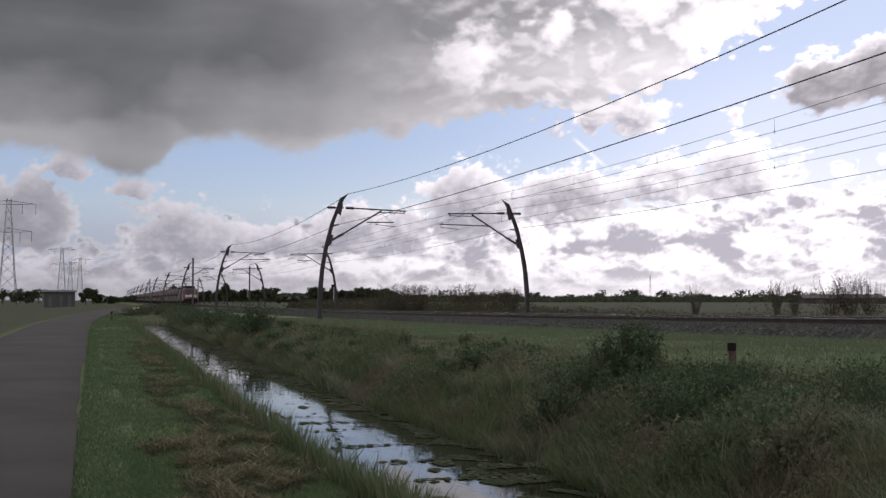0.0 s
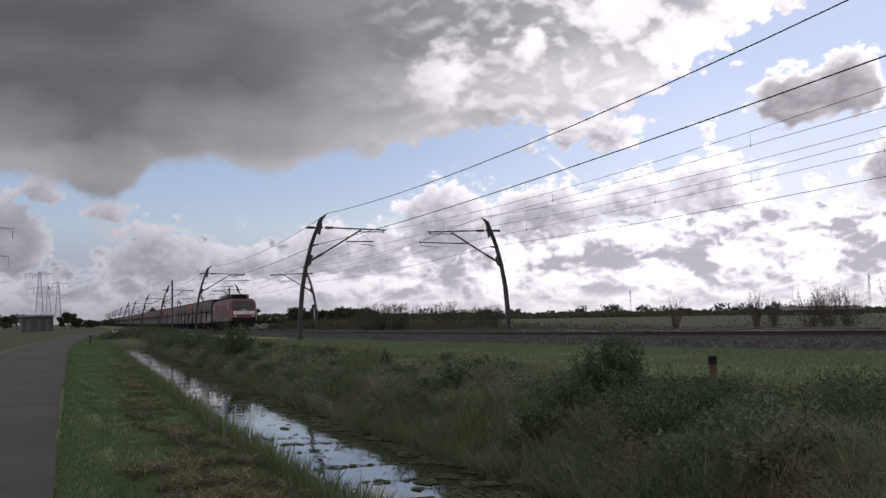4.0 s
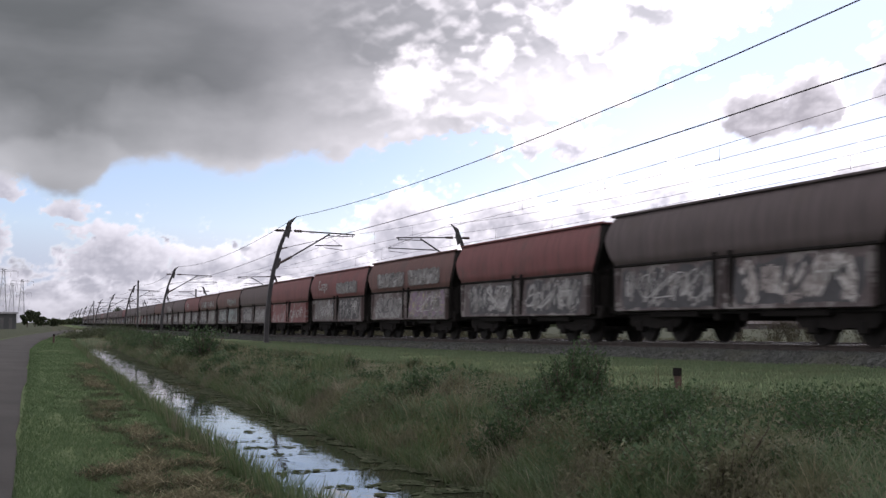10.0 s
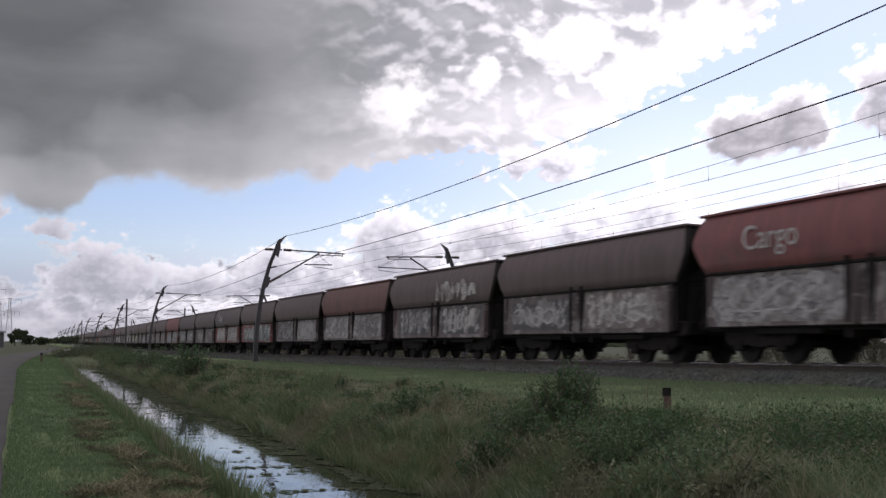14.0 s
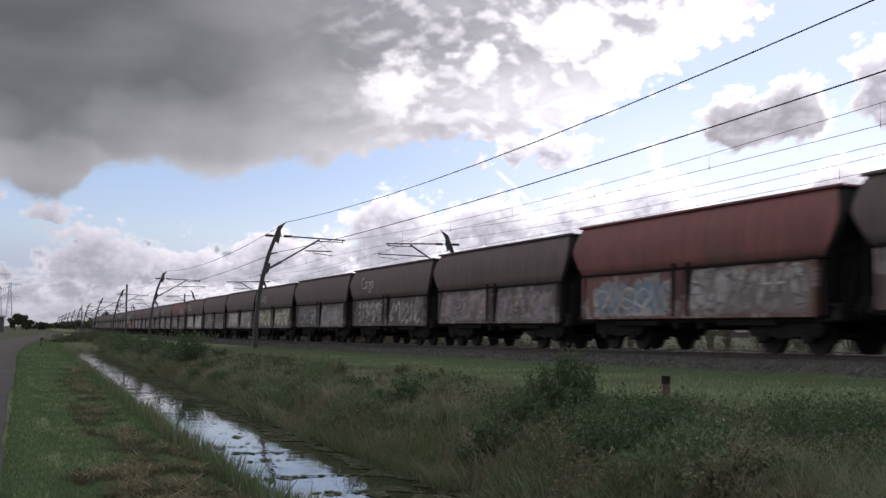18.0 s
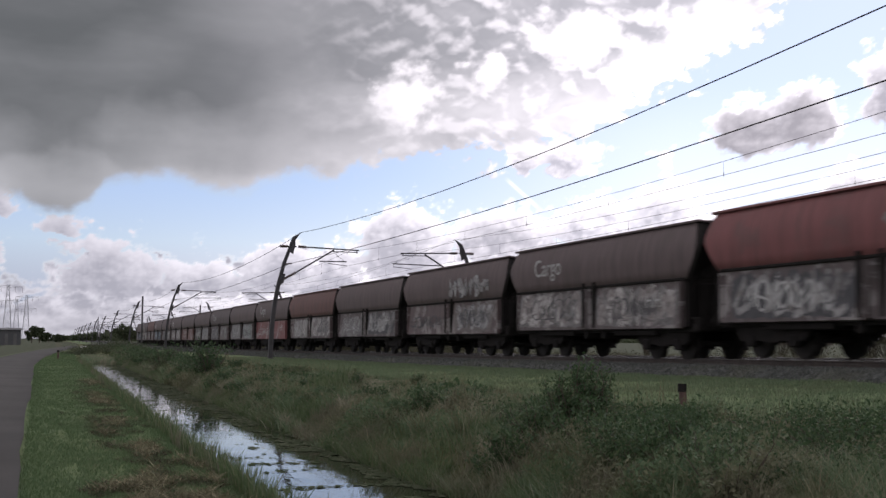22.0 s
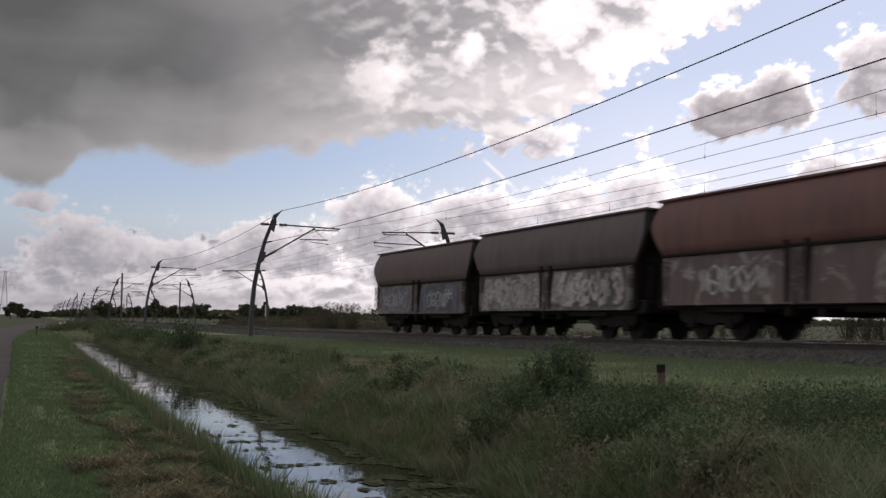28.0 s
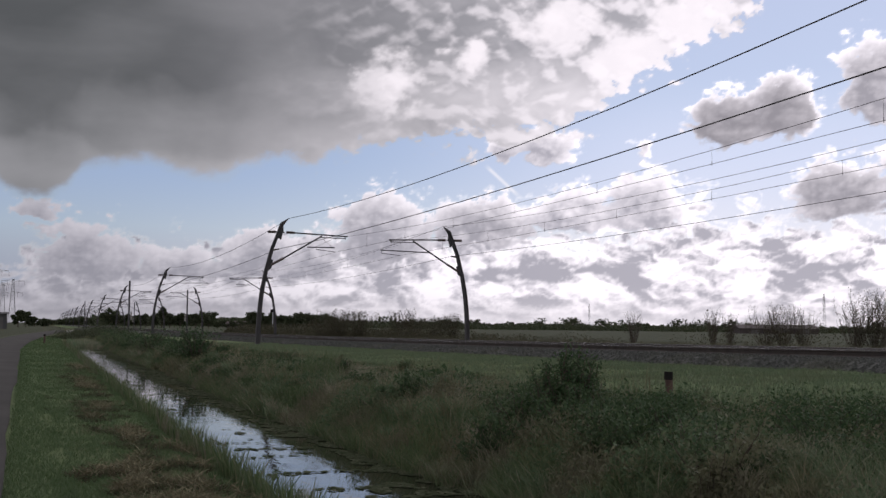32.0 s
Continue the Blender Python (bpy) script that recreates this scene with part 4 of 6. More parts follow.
def bogie(parent, y, axles, pitch, radius=WHEEL_R, name="bogie", closed=False):
    """Side frames with axle boxes, brake blocks and a bolster; closed: deep side frames that hide the wheels down to their treads."""
    bm = bmesh.new()
    reach = pitch * (axles - 1) / 2
    for s in (-1, 1):
        if closed:
            rim = [(-reach - 0.60, 0.94), (-reach - 0.55, 0.56), (-reach - 0.40, 0.43), (-0.34, 0.43), (-0.28, 0.39), (0.28, 0.39), (0.34, 0.43), (reach + 0.40, 0.43), (reach + 0.55, 0.56), (reach + 0.60, 0.94)]
            a = [bm.verts.new((s * 0.95, q, z)) for q, z in rim]
            b = [bm.verts.new((s * 1.12, q, z)) for q, z in rim]
            for k in range(len(rim)):
                n = (k + 1) % len(rim)
                bm.faces.new((a[k], a[n], b[n], b[k]))
            bm.faces.new(a)
            bm.faces.new(b[::-1])
        else:
            box(bm, (s * 1.02 - 0.07, -reach - 0.5, 0.38), (s * 1.02 + 0.07, reach + 0.5, 0.86), 0.05)
        for k in range(axles):
            c = (k - (axles - 1) / 2) * pitch
            box(bm, (s * 1.08 - 0.1, c - 0.17, radius - 0.18), (s * 1.08 + 0.1, c + 0.17, 0.6), 0.04)
            for q in (-1, 1):
                box(bm, (s * 0.75 - 0.06, c + q * (radius + 0.07) - 0.05, 0.33), (s * 0.75 + 0.06, c + q * (radius + 0.07) + 0.05, 0.6))
    box(bm, (-1.0, -0.25, 0.55), (1.0, 0.25, 0.82), 0.03)
    b = part(name, bm, M["under"], parent, "sooty black bogie frame")
    b.location = (0, y, 0)
    for k in range(axles):
        wheelset(b, (k - (axles - 1) / 2) * pitch, radius)
    return b


def buffers(parent, y, z=1.05):
    s = 1 if y > 0 else -1
    for x in (-0.87, 0.87):
        bm = bmesh.new()
        tube(bm, [(x, y - s * 0.62, z), (x, y - s * 0.08, z)], 0.1, 10)
        tube(bm, [(x, y - s * 0.08, z), (x, y, z)], 0.21, 14)
        part("buffer", bm, M["under"], parent)


def lettering(body, size, name):
    """Letters as a flat mesh in the y-z plane that reads from the side of the road."""
    cu = bpy.data.curves.new(name, "FONT")
    cu.body, cu.size, cu.extrude, cu.align_x = body, size, 0.002, "LEFT"
    tmp = bpy.data.objects.new(name, cu)
    scene.collection.objects.link(tmp)
    dg = bpy.context.evaluated_depsgraph_get()
    me = bpy.data.meshes.new_from_object(tmp.evaluated_get(dg))
    me.transform(Matrix(((0, 0, -1, 0), (-1, 0, 0, 0), (0, 1, 0, 0), (0, 0, 0, 1))))
    bpy.data.objects.remove(tmp)
    bpy.data.curves.remove(cu)
    me.materials.clear()
    me.materials.append(M["lettering"])
    return me


TEXT_CARGO = lettering("Cargo", 0.86, "cargo_lettering")
TEXT_HH = lettering("HH", 0.62, "flap_lettering")
SHAPE = {}


def wagon_shapes():
    """The meshes that all wagons share."""
    hw = [(1.20, 3.84), (1.31, 3.60), (1.39, 3.38), (1.44, 3.18), (1.465, 3.0), (1.465, 2.8), (1.45, 2.55), (1.40, 2.24)]
    bm = bmesh.new()
    # the hopper: side sheets that lean in at the ends too
    ends = (6.12, 6.28, 6.38, 6.44, 6.42, 6.30, 6.12, 5.84)
    ends = ends + ends[::-1]
    rings = []
    for s, u, k in ((-1, 1.0, 0.95), (-1, 0.98, 1.0), (1, 0.98, 1.0), (1, 1.0, 0.95)):
        rings.append([bm.verts.new((x * k, s * u * e, z)) for (x, z), e in zip(mirrored(hw), ends)])
    n = 2 * len(hw)
    for i in range(n):
        bm.faces.new((rings[1][i], rings[1][(i + 1) % n], rings[2][(i + 1) % n], rings[2][i]))
    # end caps kept apart from the painted sides, to be near black
    near_black = bmesh.new()
    ends2 = []
    for r in rings[2:]:
        ends2.append([near_black.verts.new(v.co) for v in r])
    for i in range(n):
        near_black.faces.new((ends2[0][i], ends2[0][(i + 1) % n], ends2[1][(i + 1) % n], ends2[1][i]))
    near_black.faces.new(ends2[1])
    SHAPE["hopper_caps"] = near_black
    bmesh.ops.delete(bm, geom=[v for v in bm.verts if not v.link_faces], context="VERTS")
    SHAPE["hopper"] = bm
    for key, fn in (("rim", rim_shape), ("seam", seam_shape), ("flap", flap_shape), ("rib", rib_shape), ("chute", chute_shape), ("end", end_shape), ("frame", frame_shape), ("sill", sill_shape), ("headstock", headstock_shape), ("bearer", bearer_shape), ("tank", tank_shape), ("ladder", ladder_shape), ("platform", platform_shape), ("load", load_shape)):
        SHAPE[key] = fn()


def rim_shape():
    bm = bmesh.new()
    for s in (-1, 1):
        box(bm, (s * 1.24 - 0.05, -6.25, 3.80), (s * 1.24 + 0.05, 6.25, 3.87), 0.015)
    for s in (-1, 1):
        box(bm, (-1.18, s * 6.2 - 0.05, 3.79), (1.18, s * 6.2 + 0.05, 3.85), 0.015)
    return bm


def seam_shape():
    bm = bmesh.new()
    for s in (-1, 1):
        box(bm, (s * 1.36 - 0.06, -5.7, 2.22), (s * 1.36 + 0.06, 5.7, 2.31), 0.02)
    return bm


def flap_shape():
    """One discharge flap, half the wagon long, hung under the seam on the road side (x < 0)."""
    bm = bmesh.new()
    y0, y1 = 0.12, 5.62
    a = [(-1.36, 2.22), (-1.465, 0.90), (-1.38, 0.87), (-1.29, 2.22)]
    skin(bm, a, y0, y1)
    for y in (y0 + 0.04, y1 - 0.04):
        box(bm, (-1.49, y - 0.05, 0.92), (-1.33, y + 0.05, 2.2), 0.01)
    return bm


def rib_shape():
    bm = bmesh.new()
    box(bm, (-1.5, -0.05, 0.95), (-1.34, 0.05, 2.4), 0.01)
    return bm


def chute_shape():
    bm = bmesh.new()
    skin(bm, mirrored([(1.2, 2.4), (1.2, 1.1)]), -5.2, 5.2)
    return bm


def end_shape():
    """Sloping hopper end with stiffeners over the end platform."""
    bm = bmesh.new()
    v = [bm.verts.new(q) for q in ((-1.2, 5.2, 1.1), (1.2, 5.2, 1.1), (1.2, 5.9, 2.6), (-1.2, 5.9, 2.6), (-1.2, 4.9, 1.1), (1.2, 4.9, 1.1), (1.2, 5.6, 2.6), (-1.2, 5.6, 2.6))]
    for f in ((0, 1, 2, 3), (7, 6, 5, 4), (0, 3, 7, 4), (1, 5, 6, 2), (3, 2, 6, 7), (0, 4, 5, 1)):
        bm.faces.new([v[i] for i in f])
    for x in (-1.1, -0.4, 0.4, 1.1):
        tube(bm, [(x, 5.3, 1.15), (x, 6.02, 2.7)], 0.05, 6)
    for s in (-1, 1):
        box(bm, (s * 1.28 - 0.06, 5.56, 0.92), (s * 1.28 + 0.06, 5.72, 2.36), 0.02)
    return bm


def frame_shape():
    """The frame under the hopper: centre sill with cross bearers, of one piece."""
    bm = bmesh.new()
    box(bm, (-0.2, -6.0, 0.8), (0.2, 6.0, 1.1), 0.02)
    return bm


def sill_shape():
    bm = bmesh.new()
    box(bm, (-1.21, -6.1, 0.78), (-1.09, 6.1, 1.02), 0.02)
    return bm


def headstock_shape():
    bm = bmesh.new()
    box(bm, (-1.28, 5.88, 0.82), (1.28, 6.12, 1.17), 0.02)
    return bm


def bearer_shape():
    bm = bmesh.new()
    box(bm, (-1.3, 1.4, 0.70), (1.3, 3.9, 0.86), 0.02)
    return bm


def tank_shape():
    bm = bmesh.new()
    tube(bm, [(-1.25, 0.6, 0.74), (1.25, 0.6, 0.74)], 0.15, 10)
    return bm


def ladder_shape():
    bm = bmesh.new()
    for x in (-1.3, -0.92):
        tube(bm, [(x, 6.08, 0.9), (x, 6.1, 3.4)], 0.02, 5)
    for i in range(8):
        tube(bm, [(-1.3, 6.09, 1.1 + 0.3 * i), (-0.92, 6.09, 1.1 + 0.3 * i)], 0.014, 5)
    return bm


def platform_shape():
    bm = bmesh.new()
    box(bm, (-1.25, 5.55, 1.14), (1.25, 6.2, 1.2), 0.01)
    tube(bm, [(-1.25, 6.18, 1.2), (-1.25, 6.18, 2.1), (1.25, 6.18, 2.1), (1.25, 6.18, 1.2)], 0.02, 5)
    for x in (-1.32, 1.32):
        tube(bm, [(x, 5.7, 1.0), (x, 5.7, 2.25), (x, 5.98, 2.3), (x, 6.0, 1.0)], 0.018, 5)
        tube(bm, [(x, 6.28, 1.0), (x, 6.28, 2.15), (x, 6.46, 2.2), (x, 6.46, 1.0)], 0.018, 5)
    return bm


def load_shape():
    bm = bmesh.new()
    v = [[bm.verts.new((x, y, 3.45 + 0.12 * noise.noise((x, y, 1.0)) + 0.2 * (1 - (x / 1.2) ** 2))) for x in (-1.18, -0.6, 0, 0.6, 1.18)] for y in [-5.3 + 10.6 * i / 16 for i in range(17)]]
    for a, b in zip(v, v[1:]):
        for k in range(4):
            bm.faces.new((a[k], a[k + 1], b[k + 1], b[k]))
    return bm


def on_side(y, z, off, up):
    """A place a little proud of the flap, or of the upper sheet."""
    if up:
        return (-1.478 - off, y, z + 1.45)
    return (-1.365 - 0.10 * (2.22 - z) / 1.32 - off, y, z)


def stroke(bm, pts, width, off, up, joined=None):
    """A flat sprayed stroke through (along, height) points; a hair line ties it to the vertex joined. Returns its last vertex."""
    last = None
    for i, (y, z) in enumerate(pts):
        y2, z2 = pts[min(i + 1, len(pts) - 1)]
        y1, z1 = pts[max(i - 1, 0)]
        d = math.hypot(y2 - y1, z2 - z1) or 1.0
        ny, nz = -(z2 - z1) / d * width, (y2 - y1) / d * width
        pair = [bm.verts.new(on_side(y + k * ny, min(max(z + k * nz, 0.94), 2.19), off, up)) for k in (1, -1)]
        if last:
            bm.faces.new((last[0], last[1], pair[1], pair[0]))
        elif joined:
            bm.faces.new((joined, pair[0], bm.verts.new(pair[0].co + Vector((0, 0, 0.008)))))
        last = pair
    return last[0]


def spray_fill(seed, up, edge=0.0):
    """A row of tall fat sprayed strokes: arches, zigzags, bars and rings; edge: the ragged field that lies behind them."""
    rng = random.Random(seed)
    bm = bmesh.new()
    w, h = rng.uniform(3.8, 5.0), rng.uniform(1.0, 1.17) * (0.62 if up else 1.0)
    count = rng.randint(5, 8)
    fat = rng.uniform(0.24, 0.40) * w / count
    base = 1.00 + 0.02 * (seed % 4)
    n = 0
    if edge:
        rows = []
        for k in range(25):
            u = w * 0.54 * (1 - k / 12)
            a = base - rng.uniform(0.0, 0.06) + 0.35 * h * (abs(u) > w * 0.5)
            b = base + h + rng.uniform(-0.22, 0.08) * (0.5 if up else 1.0)
            rows.append([bm.verts.new(on_side(u, min(max(q, 0.94), 2.19), 0.005, up)) for q in (a, b)])
        for p, q in zip(rows, rows[1:]):
            bm.faces.new((p[0], p[1], q[1], q[0]))
        return bm
    tail = None
    for i in range(count):
        c, r = w / 2 - w * (i + 0.5) / count, 0.36 * w / count
        kind, lean = rng.randint(0, 5), rng.uniform(-0.25, 0.25)
        top, foot = h * rng.uniform(0.88, 1.0), h * rng.uniform(0.0, 0.14)
        if kind == 0:
            lines = [[(r * math.cos(a), foot + (top - foot) * (0.45 + 0.45 * math.sin(a))) for a in [math.pi * k / 8 for k in range(9)]] + [(-r * 1.3, foot)]]
        elif kind == 1:
            lines = [[(r, foot), (r * 0.8, top), (r * 0.1, foot + 0.1), (-r * 0.3, top * 0.8), (-r * 0.9, foot), (-r * 1.2, top)]]
        elif kind == 2:
            lines = [[(r * (0.9 - 0.6 * k) + 0.25, foot), (r * (0.9 - 0.6 * k) - 0.25, top)] for k in range(4)]
        elif kind == 3:
            lines = [[(r * 0.8 * math.cos(a) * (1 + 0.3 * math.sin(2 * a)), h / 2 + (top - foot) * 0.44 * math.sin(a)) for a in [0.5 + 1.5 * math.pi * k / 10 for k in range(11)]], [(-r, foot), (r * 0.4, top * 0.6)]]
        elif kind == 4:
            lines = [[(r * (0.8 - 0.8 * k), foot + 0.2 * rng.random()), (r * (0.8 - 0.8 * k), top - 0.2 * rng.random())] for k in range(3)]
        else:
            lines = [[(r * 1.2, foot + 0.1), (r * 0.3, top), (-r * 0.2, top * 0.45), (-r * 1.2, top * 0.9)], [(r * 0.6, foot), (-r, foot + 0.15)]]
        for line in lines:
            n += 1
            tail = stroke(bm, [(c + y + lean * (z - h / 2), base + z) for y, z in line], fat / 2, 0.012 + 0.0004 * n, up, tail)
    return bm


def spray_line(seed, up):
    """One continuous sprayed line that runs through loops and zigzags like letters."""
    rng = random.Random(seed + 77)
    w, h = rng.uniform(2.2, 4.6), rng.uniform(0.55, 0.95) * (0.7 if up else 1.0)
    letters = rng.randint(4, 7)
    pts = []
    for i in range(letters):
        c, r = w / 2 - w * (i + 0.5) / letters, 0.62 * w / letters
        kind, ph, k = rng.randint(0, 2), rng.uniform(0, 6.28), rng.uniform(0.75, 1.0)
        for j in range(15):
            u = j / 14
            if kind == 0:
                a, b = math.cos(ph + 5.6 * u), math.sin(ph + 5.6 * u)
            elif kind == 1:
                a, b = 1 - 2 * u, (1 if int(u * 4) % 2 == 0 else -1) * (1 - 2 * abs((u * 4) % 1 - 0.5))
            else:
                a, b = math.sin(6.3 * u + ph), 1 - 2 * abs(1 - 2 * u)
            pts.append((c + r * 0.9 * a, 1.16 + h / 2 + h / 2 * k * b))
    width = rng.uniform(0.016, 0.03)
    bm = bmesh.new()
    last = None
    for i, (y, z) in enumerate(pts):
        y2, z2 = pts[min(i + 1, len(pts) - 1)]
        y1, z1 = pts[max(i - 1, 0)]
        d = math.hypot(y2 - y1, z2 - z1) or 1.0
        ny, nz = -(z2 - z1) / d * width, (y2 - y1) / d * width
        off = 0.017 + 0.00006 * i
        pair = [bm.verts.new(on_side(y + ny, z + nz, off, up)), bm.verts.new(on_side(y - ny, z - nz, off, up))]
        if last:
            bm.faces.new((last[0], last[1], pair[1], pair[0]))
        last = pair
    return bm


def hopper_wagon(paint, flap_paint, sprays, cargo, hh):
    ob = thing("hopper_wagon", "", "hopper wagon", "coal train wagons")
    data = SHAPE["meshes"]

    def add(name, key, mat, parent=ob, label="", at=None):
        k = (key, mat.name)
        if k not in data:
            src = SHAPE[key].copy()
            made = part(name, src, mat, parent, label, smooth=key == "hopper")
            data[k] = made.data
        else:
            made = tagged(new(name, data[k]), label)
            made.parent = parent
        if at is not None:
            made.matrix_basis = at
        return made

    turn = pose(0, 0, 0, 0, 0, 180)
    add("hopper", "hopper", M["upper_" + paint], label="bulging hopper side sheet in faded paint")
    # end sheets, seams, chute and end walls all near black, unlike the sides
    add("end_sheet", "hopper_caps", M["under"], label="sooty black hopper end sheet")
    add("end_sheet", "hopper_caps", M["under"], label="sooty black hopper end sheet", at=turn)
    add("rim", "rim", M["upper_" + paint])
    add("seam_beam", "seam", M["near_black"])
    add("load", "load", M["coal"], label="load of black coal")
    add("inner_chute", "chute", M["near_black"])
    add("discharge_flap", "flap", M["lower_" + flap_paint])
    add("discharge_flap", "flap", M["lower_" + flap_paint], at=pose(0, -5.64, 0))
    add("discharge_flap", "flap", M["lower_" + flap_paint], at=turn)
    add("discharge_flap", "flap", M["lower_" + flap_paint], at=pose(0, 5.64, 0, 0, 0, 180))
    for y in (-0.36, 0.36):
        add("rib", "rib", M["under"], label="dark upright stiffener", at=pose(0, y, 0))
    add("hopper_end", "end", M["near_black"])
    add("hopper_end", "end", M["near_black"], at=turn)
    add("centre_sill", "frame", M["under"])
    for name, key in (("side_sill", "sill"), ("headstock", "headstock"), ("cross_bearer", "bearer"), ("air_tank", "tank")):
        add(name, key, M["under"])
        add(name, key, M["under"], at=turn)
    add("ladder", "ladder", M["near_black"])
    add("end_platform", "platform", M["near_black"])
    add("end_platform", "platform", M["near_black"], at=turn)
    for y in (-3.95, 3.95):
        bogie_copy(ob, y)
    for y in (-6.52, 6.52):
        buffer_copy(ob, y)
    for kind, patch, mat, y, up in sprays:
        key = "%s%d%d" % (kind, patch, up)
        if key not in SHAPE:
            SHAPE[key] = spray_line(patch, up) if kind == "line" else spray_fill(patch, up, 0.045 if kind == "edge" else 0.0)
        add("graffiti", key, mat, label={"fill": "field of sprayed graffiti paint", "edge": "dark outline round the sprayed field", "line": "sprayed graffiti line"}[kind], at=pose(0, y, 0))
    if cargo:
        t = tagged(new("lettering", TEXT_CARGO), "white lettering on the hopper side")
        t.parent = ob
        t.matrix_basis = pose(-1.486, 4.1, 2.78, 0, 0, 0)
    if hh:
        t = tagged(new("lettering", TEXT_HH), "white letters on the discharge flap")
        t.parent = ob
        t.matrix_basis = pose(-1.475, -3.6, 1.50, 0, 4, 0)
    return ob


def bogie_copy(ob, y, keep={}):
    if "b" not in keep:
        keep["b"] = bogie(ob, y, 2, 1.70, closed=True)
    else:
        b = keep["b"]
        c = b.copy()
        scene.collection.objects.link(c)
        c.parent = ob
        c.location = (0, y, 0)
        for w in b.children:
            d = w.copy()
            scene.collection.objects.link(d)
            d.parent = c


def buffer_copy(ob, y, keep={}):
    s = y > 0
    if s not in keep:
        before = set(ob.children)
        buffers(ob, y)
        keep[s] = [c for c in ob.children if c not in before]
    else:
        for c in keep[s]:
            d = c.copy()
            scene.collection.objects.link(d)
            d.parent = ob


WAGONS = []
# paint of hopper and flaps, number of the spray (u: also on the upper sheet, w: with fresh white letters), lettering; from the head of the train to its tail
TRAIN = [
    "brown brown 1 - -", "grey red 1 C -", "red rust 3 - H", "grey grey 1 - H", "red grey 0 - H", "rust brown 3u - H",
    "red brown 0u C H", "red red - - H", "brown brown 0 - H", "rust grey 4u - -", "rust grey 0u - H", "red grey 0 C H",
    "brown grey 1 - H", "brown brown 1u - -", "rust grey 0 - -", "brown grey 0 - H", "brown red 4 - -", "grey red 1 C -",
    "grey grey - - H", "grey brown 0 - H", "red rust 2 - H", "brown grey 3 - -", "brown grey 1 C -", "brown grey 0 - H",
    "brown grey 5w C -", "brown brown 1w - -", "brown grey - - -", "brown grey 1w C H", "red grey 0u - -", "brown grey 1 C H",
    "brown brown 0u - -", "brown grey 0 - H", "rust brown 1 - -", "brown red - C H", "brown grey 4 - -", "grey brown 0 C H",
    "brown grey 0 - -", "brown rust - - -", "brown grey 1 C -", "brown brown 0 - H", "brown grey 2 C H", "rust brown - - H",
    "grey grey 1 - -", "brown brown 6 - H",
]


def build_train():
    SHAPE["meshes"] = {}
    wagon_shapes()
    rng = random.Random(11)
    words = {"brown": "brown", "red": "faded red", "grey": "dark grey-brown", "rust": "rust-red"}
    for i, text in enumerate(TRAIN):
        paint, flap, code, cargo, hh = text.split()
        sprays = []
        if code[0] != "-":
            mat = SPRAYS[int(code[0])]
            for y in (2.8, -2.8):
                if rng.random() < 0.92:
                    one, at = rng.randint(0, 11), y + rng.uniform(-0.12, 0.12)
                    sprays.append(("fill", one, mat if rng.random() < 0.75 else SPRAYS[0], at, 0))
                    sprays.append(("edge", one, M["spray_dark"] if rng.random() < 0.45 else SPRAYS[rng.choice((0, 7, 7, 8))], at, 0))
                    if "w" in code:   # fresh white letters over the field
                        sprays.append(("fill", (one + 5) % 12, M["fresh_spray"], at, 0))
                if rng.random() < 0.85:
                    sprays.append(("line", rng.randint(0, 7), rng.choice([M["lettering"], M["lettering"], M["spray_dark"]]), y + rng.uniform(-0.3, 0.3), 0))
            if code.endswith("u"):
                for y in ((-2.6, 2.4) if i in (5, 10) else (-2.4,)):
                    one = rng.randint(0, 7)
                    sprays.append(("fill", one, mat if i != 5 else SPRAYS[0], y, 1))
                    if i in (5, 6):
                        sprays.append(("edge", one, SPRAYS[7], y, 1))
        else:
            sprays.append(("line", rng.randint(0, 7), M["lettering"], rng.choice((2.5, -2.0)), 0))
        w = hopper_wagon(paint, flap, sprays, cargo == "C", hh == "H")
        tagged(w, "%s four-axle coal hopper wagon%s on the near track" % (words[paint], " with graffiti" if sprays else ""))
        WAGONS.append(w)
    for v in SHAPE.values():
        if isinstance(v, bmesh.types.BMesh):
            v.free()


LOCO_WHEEL = 0.58


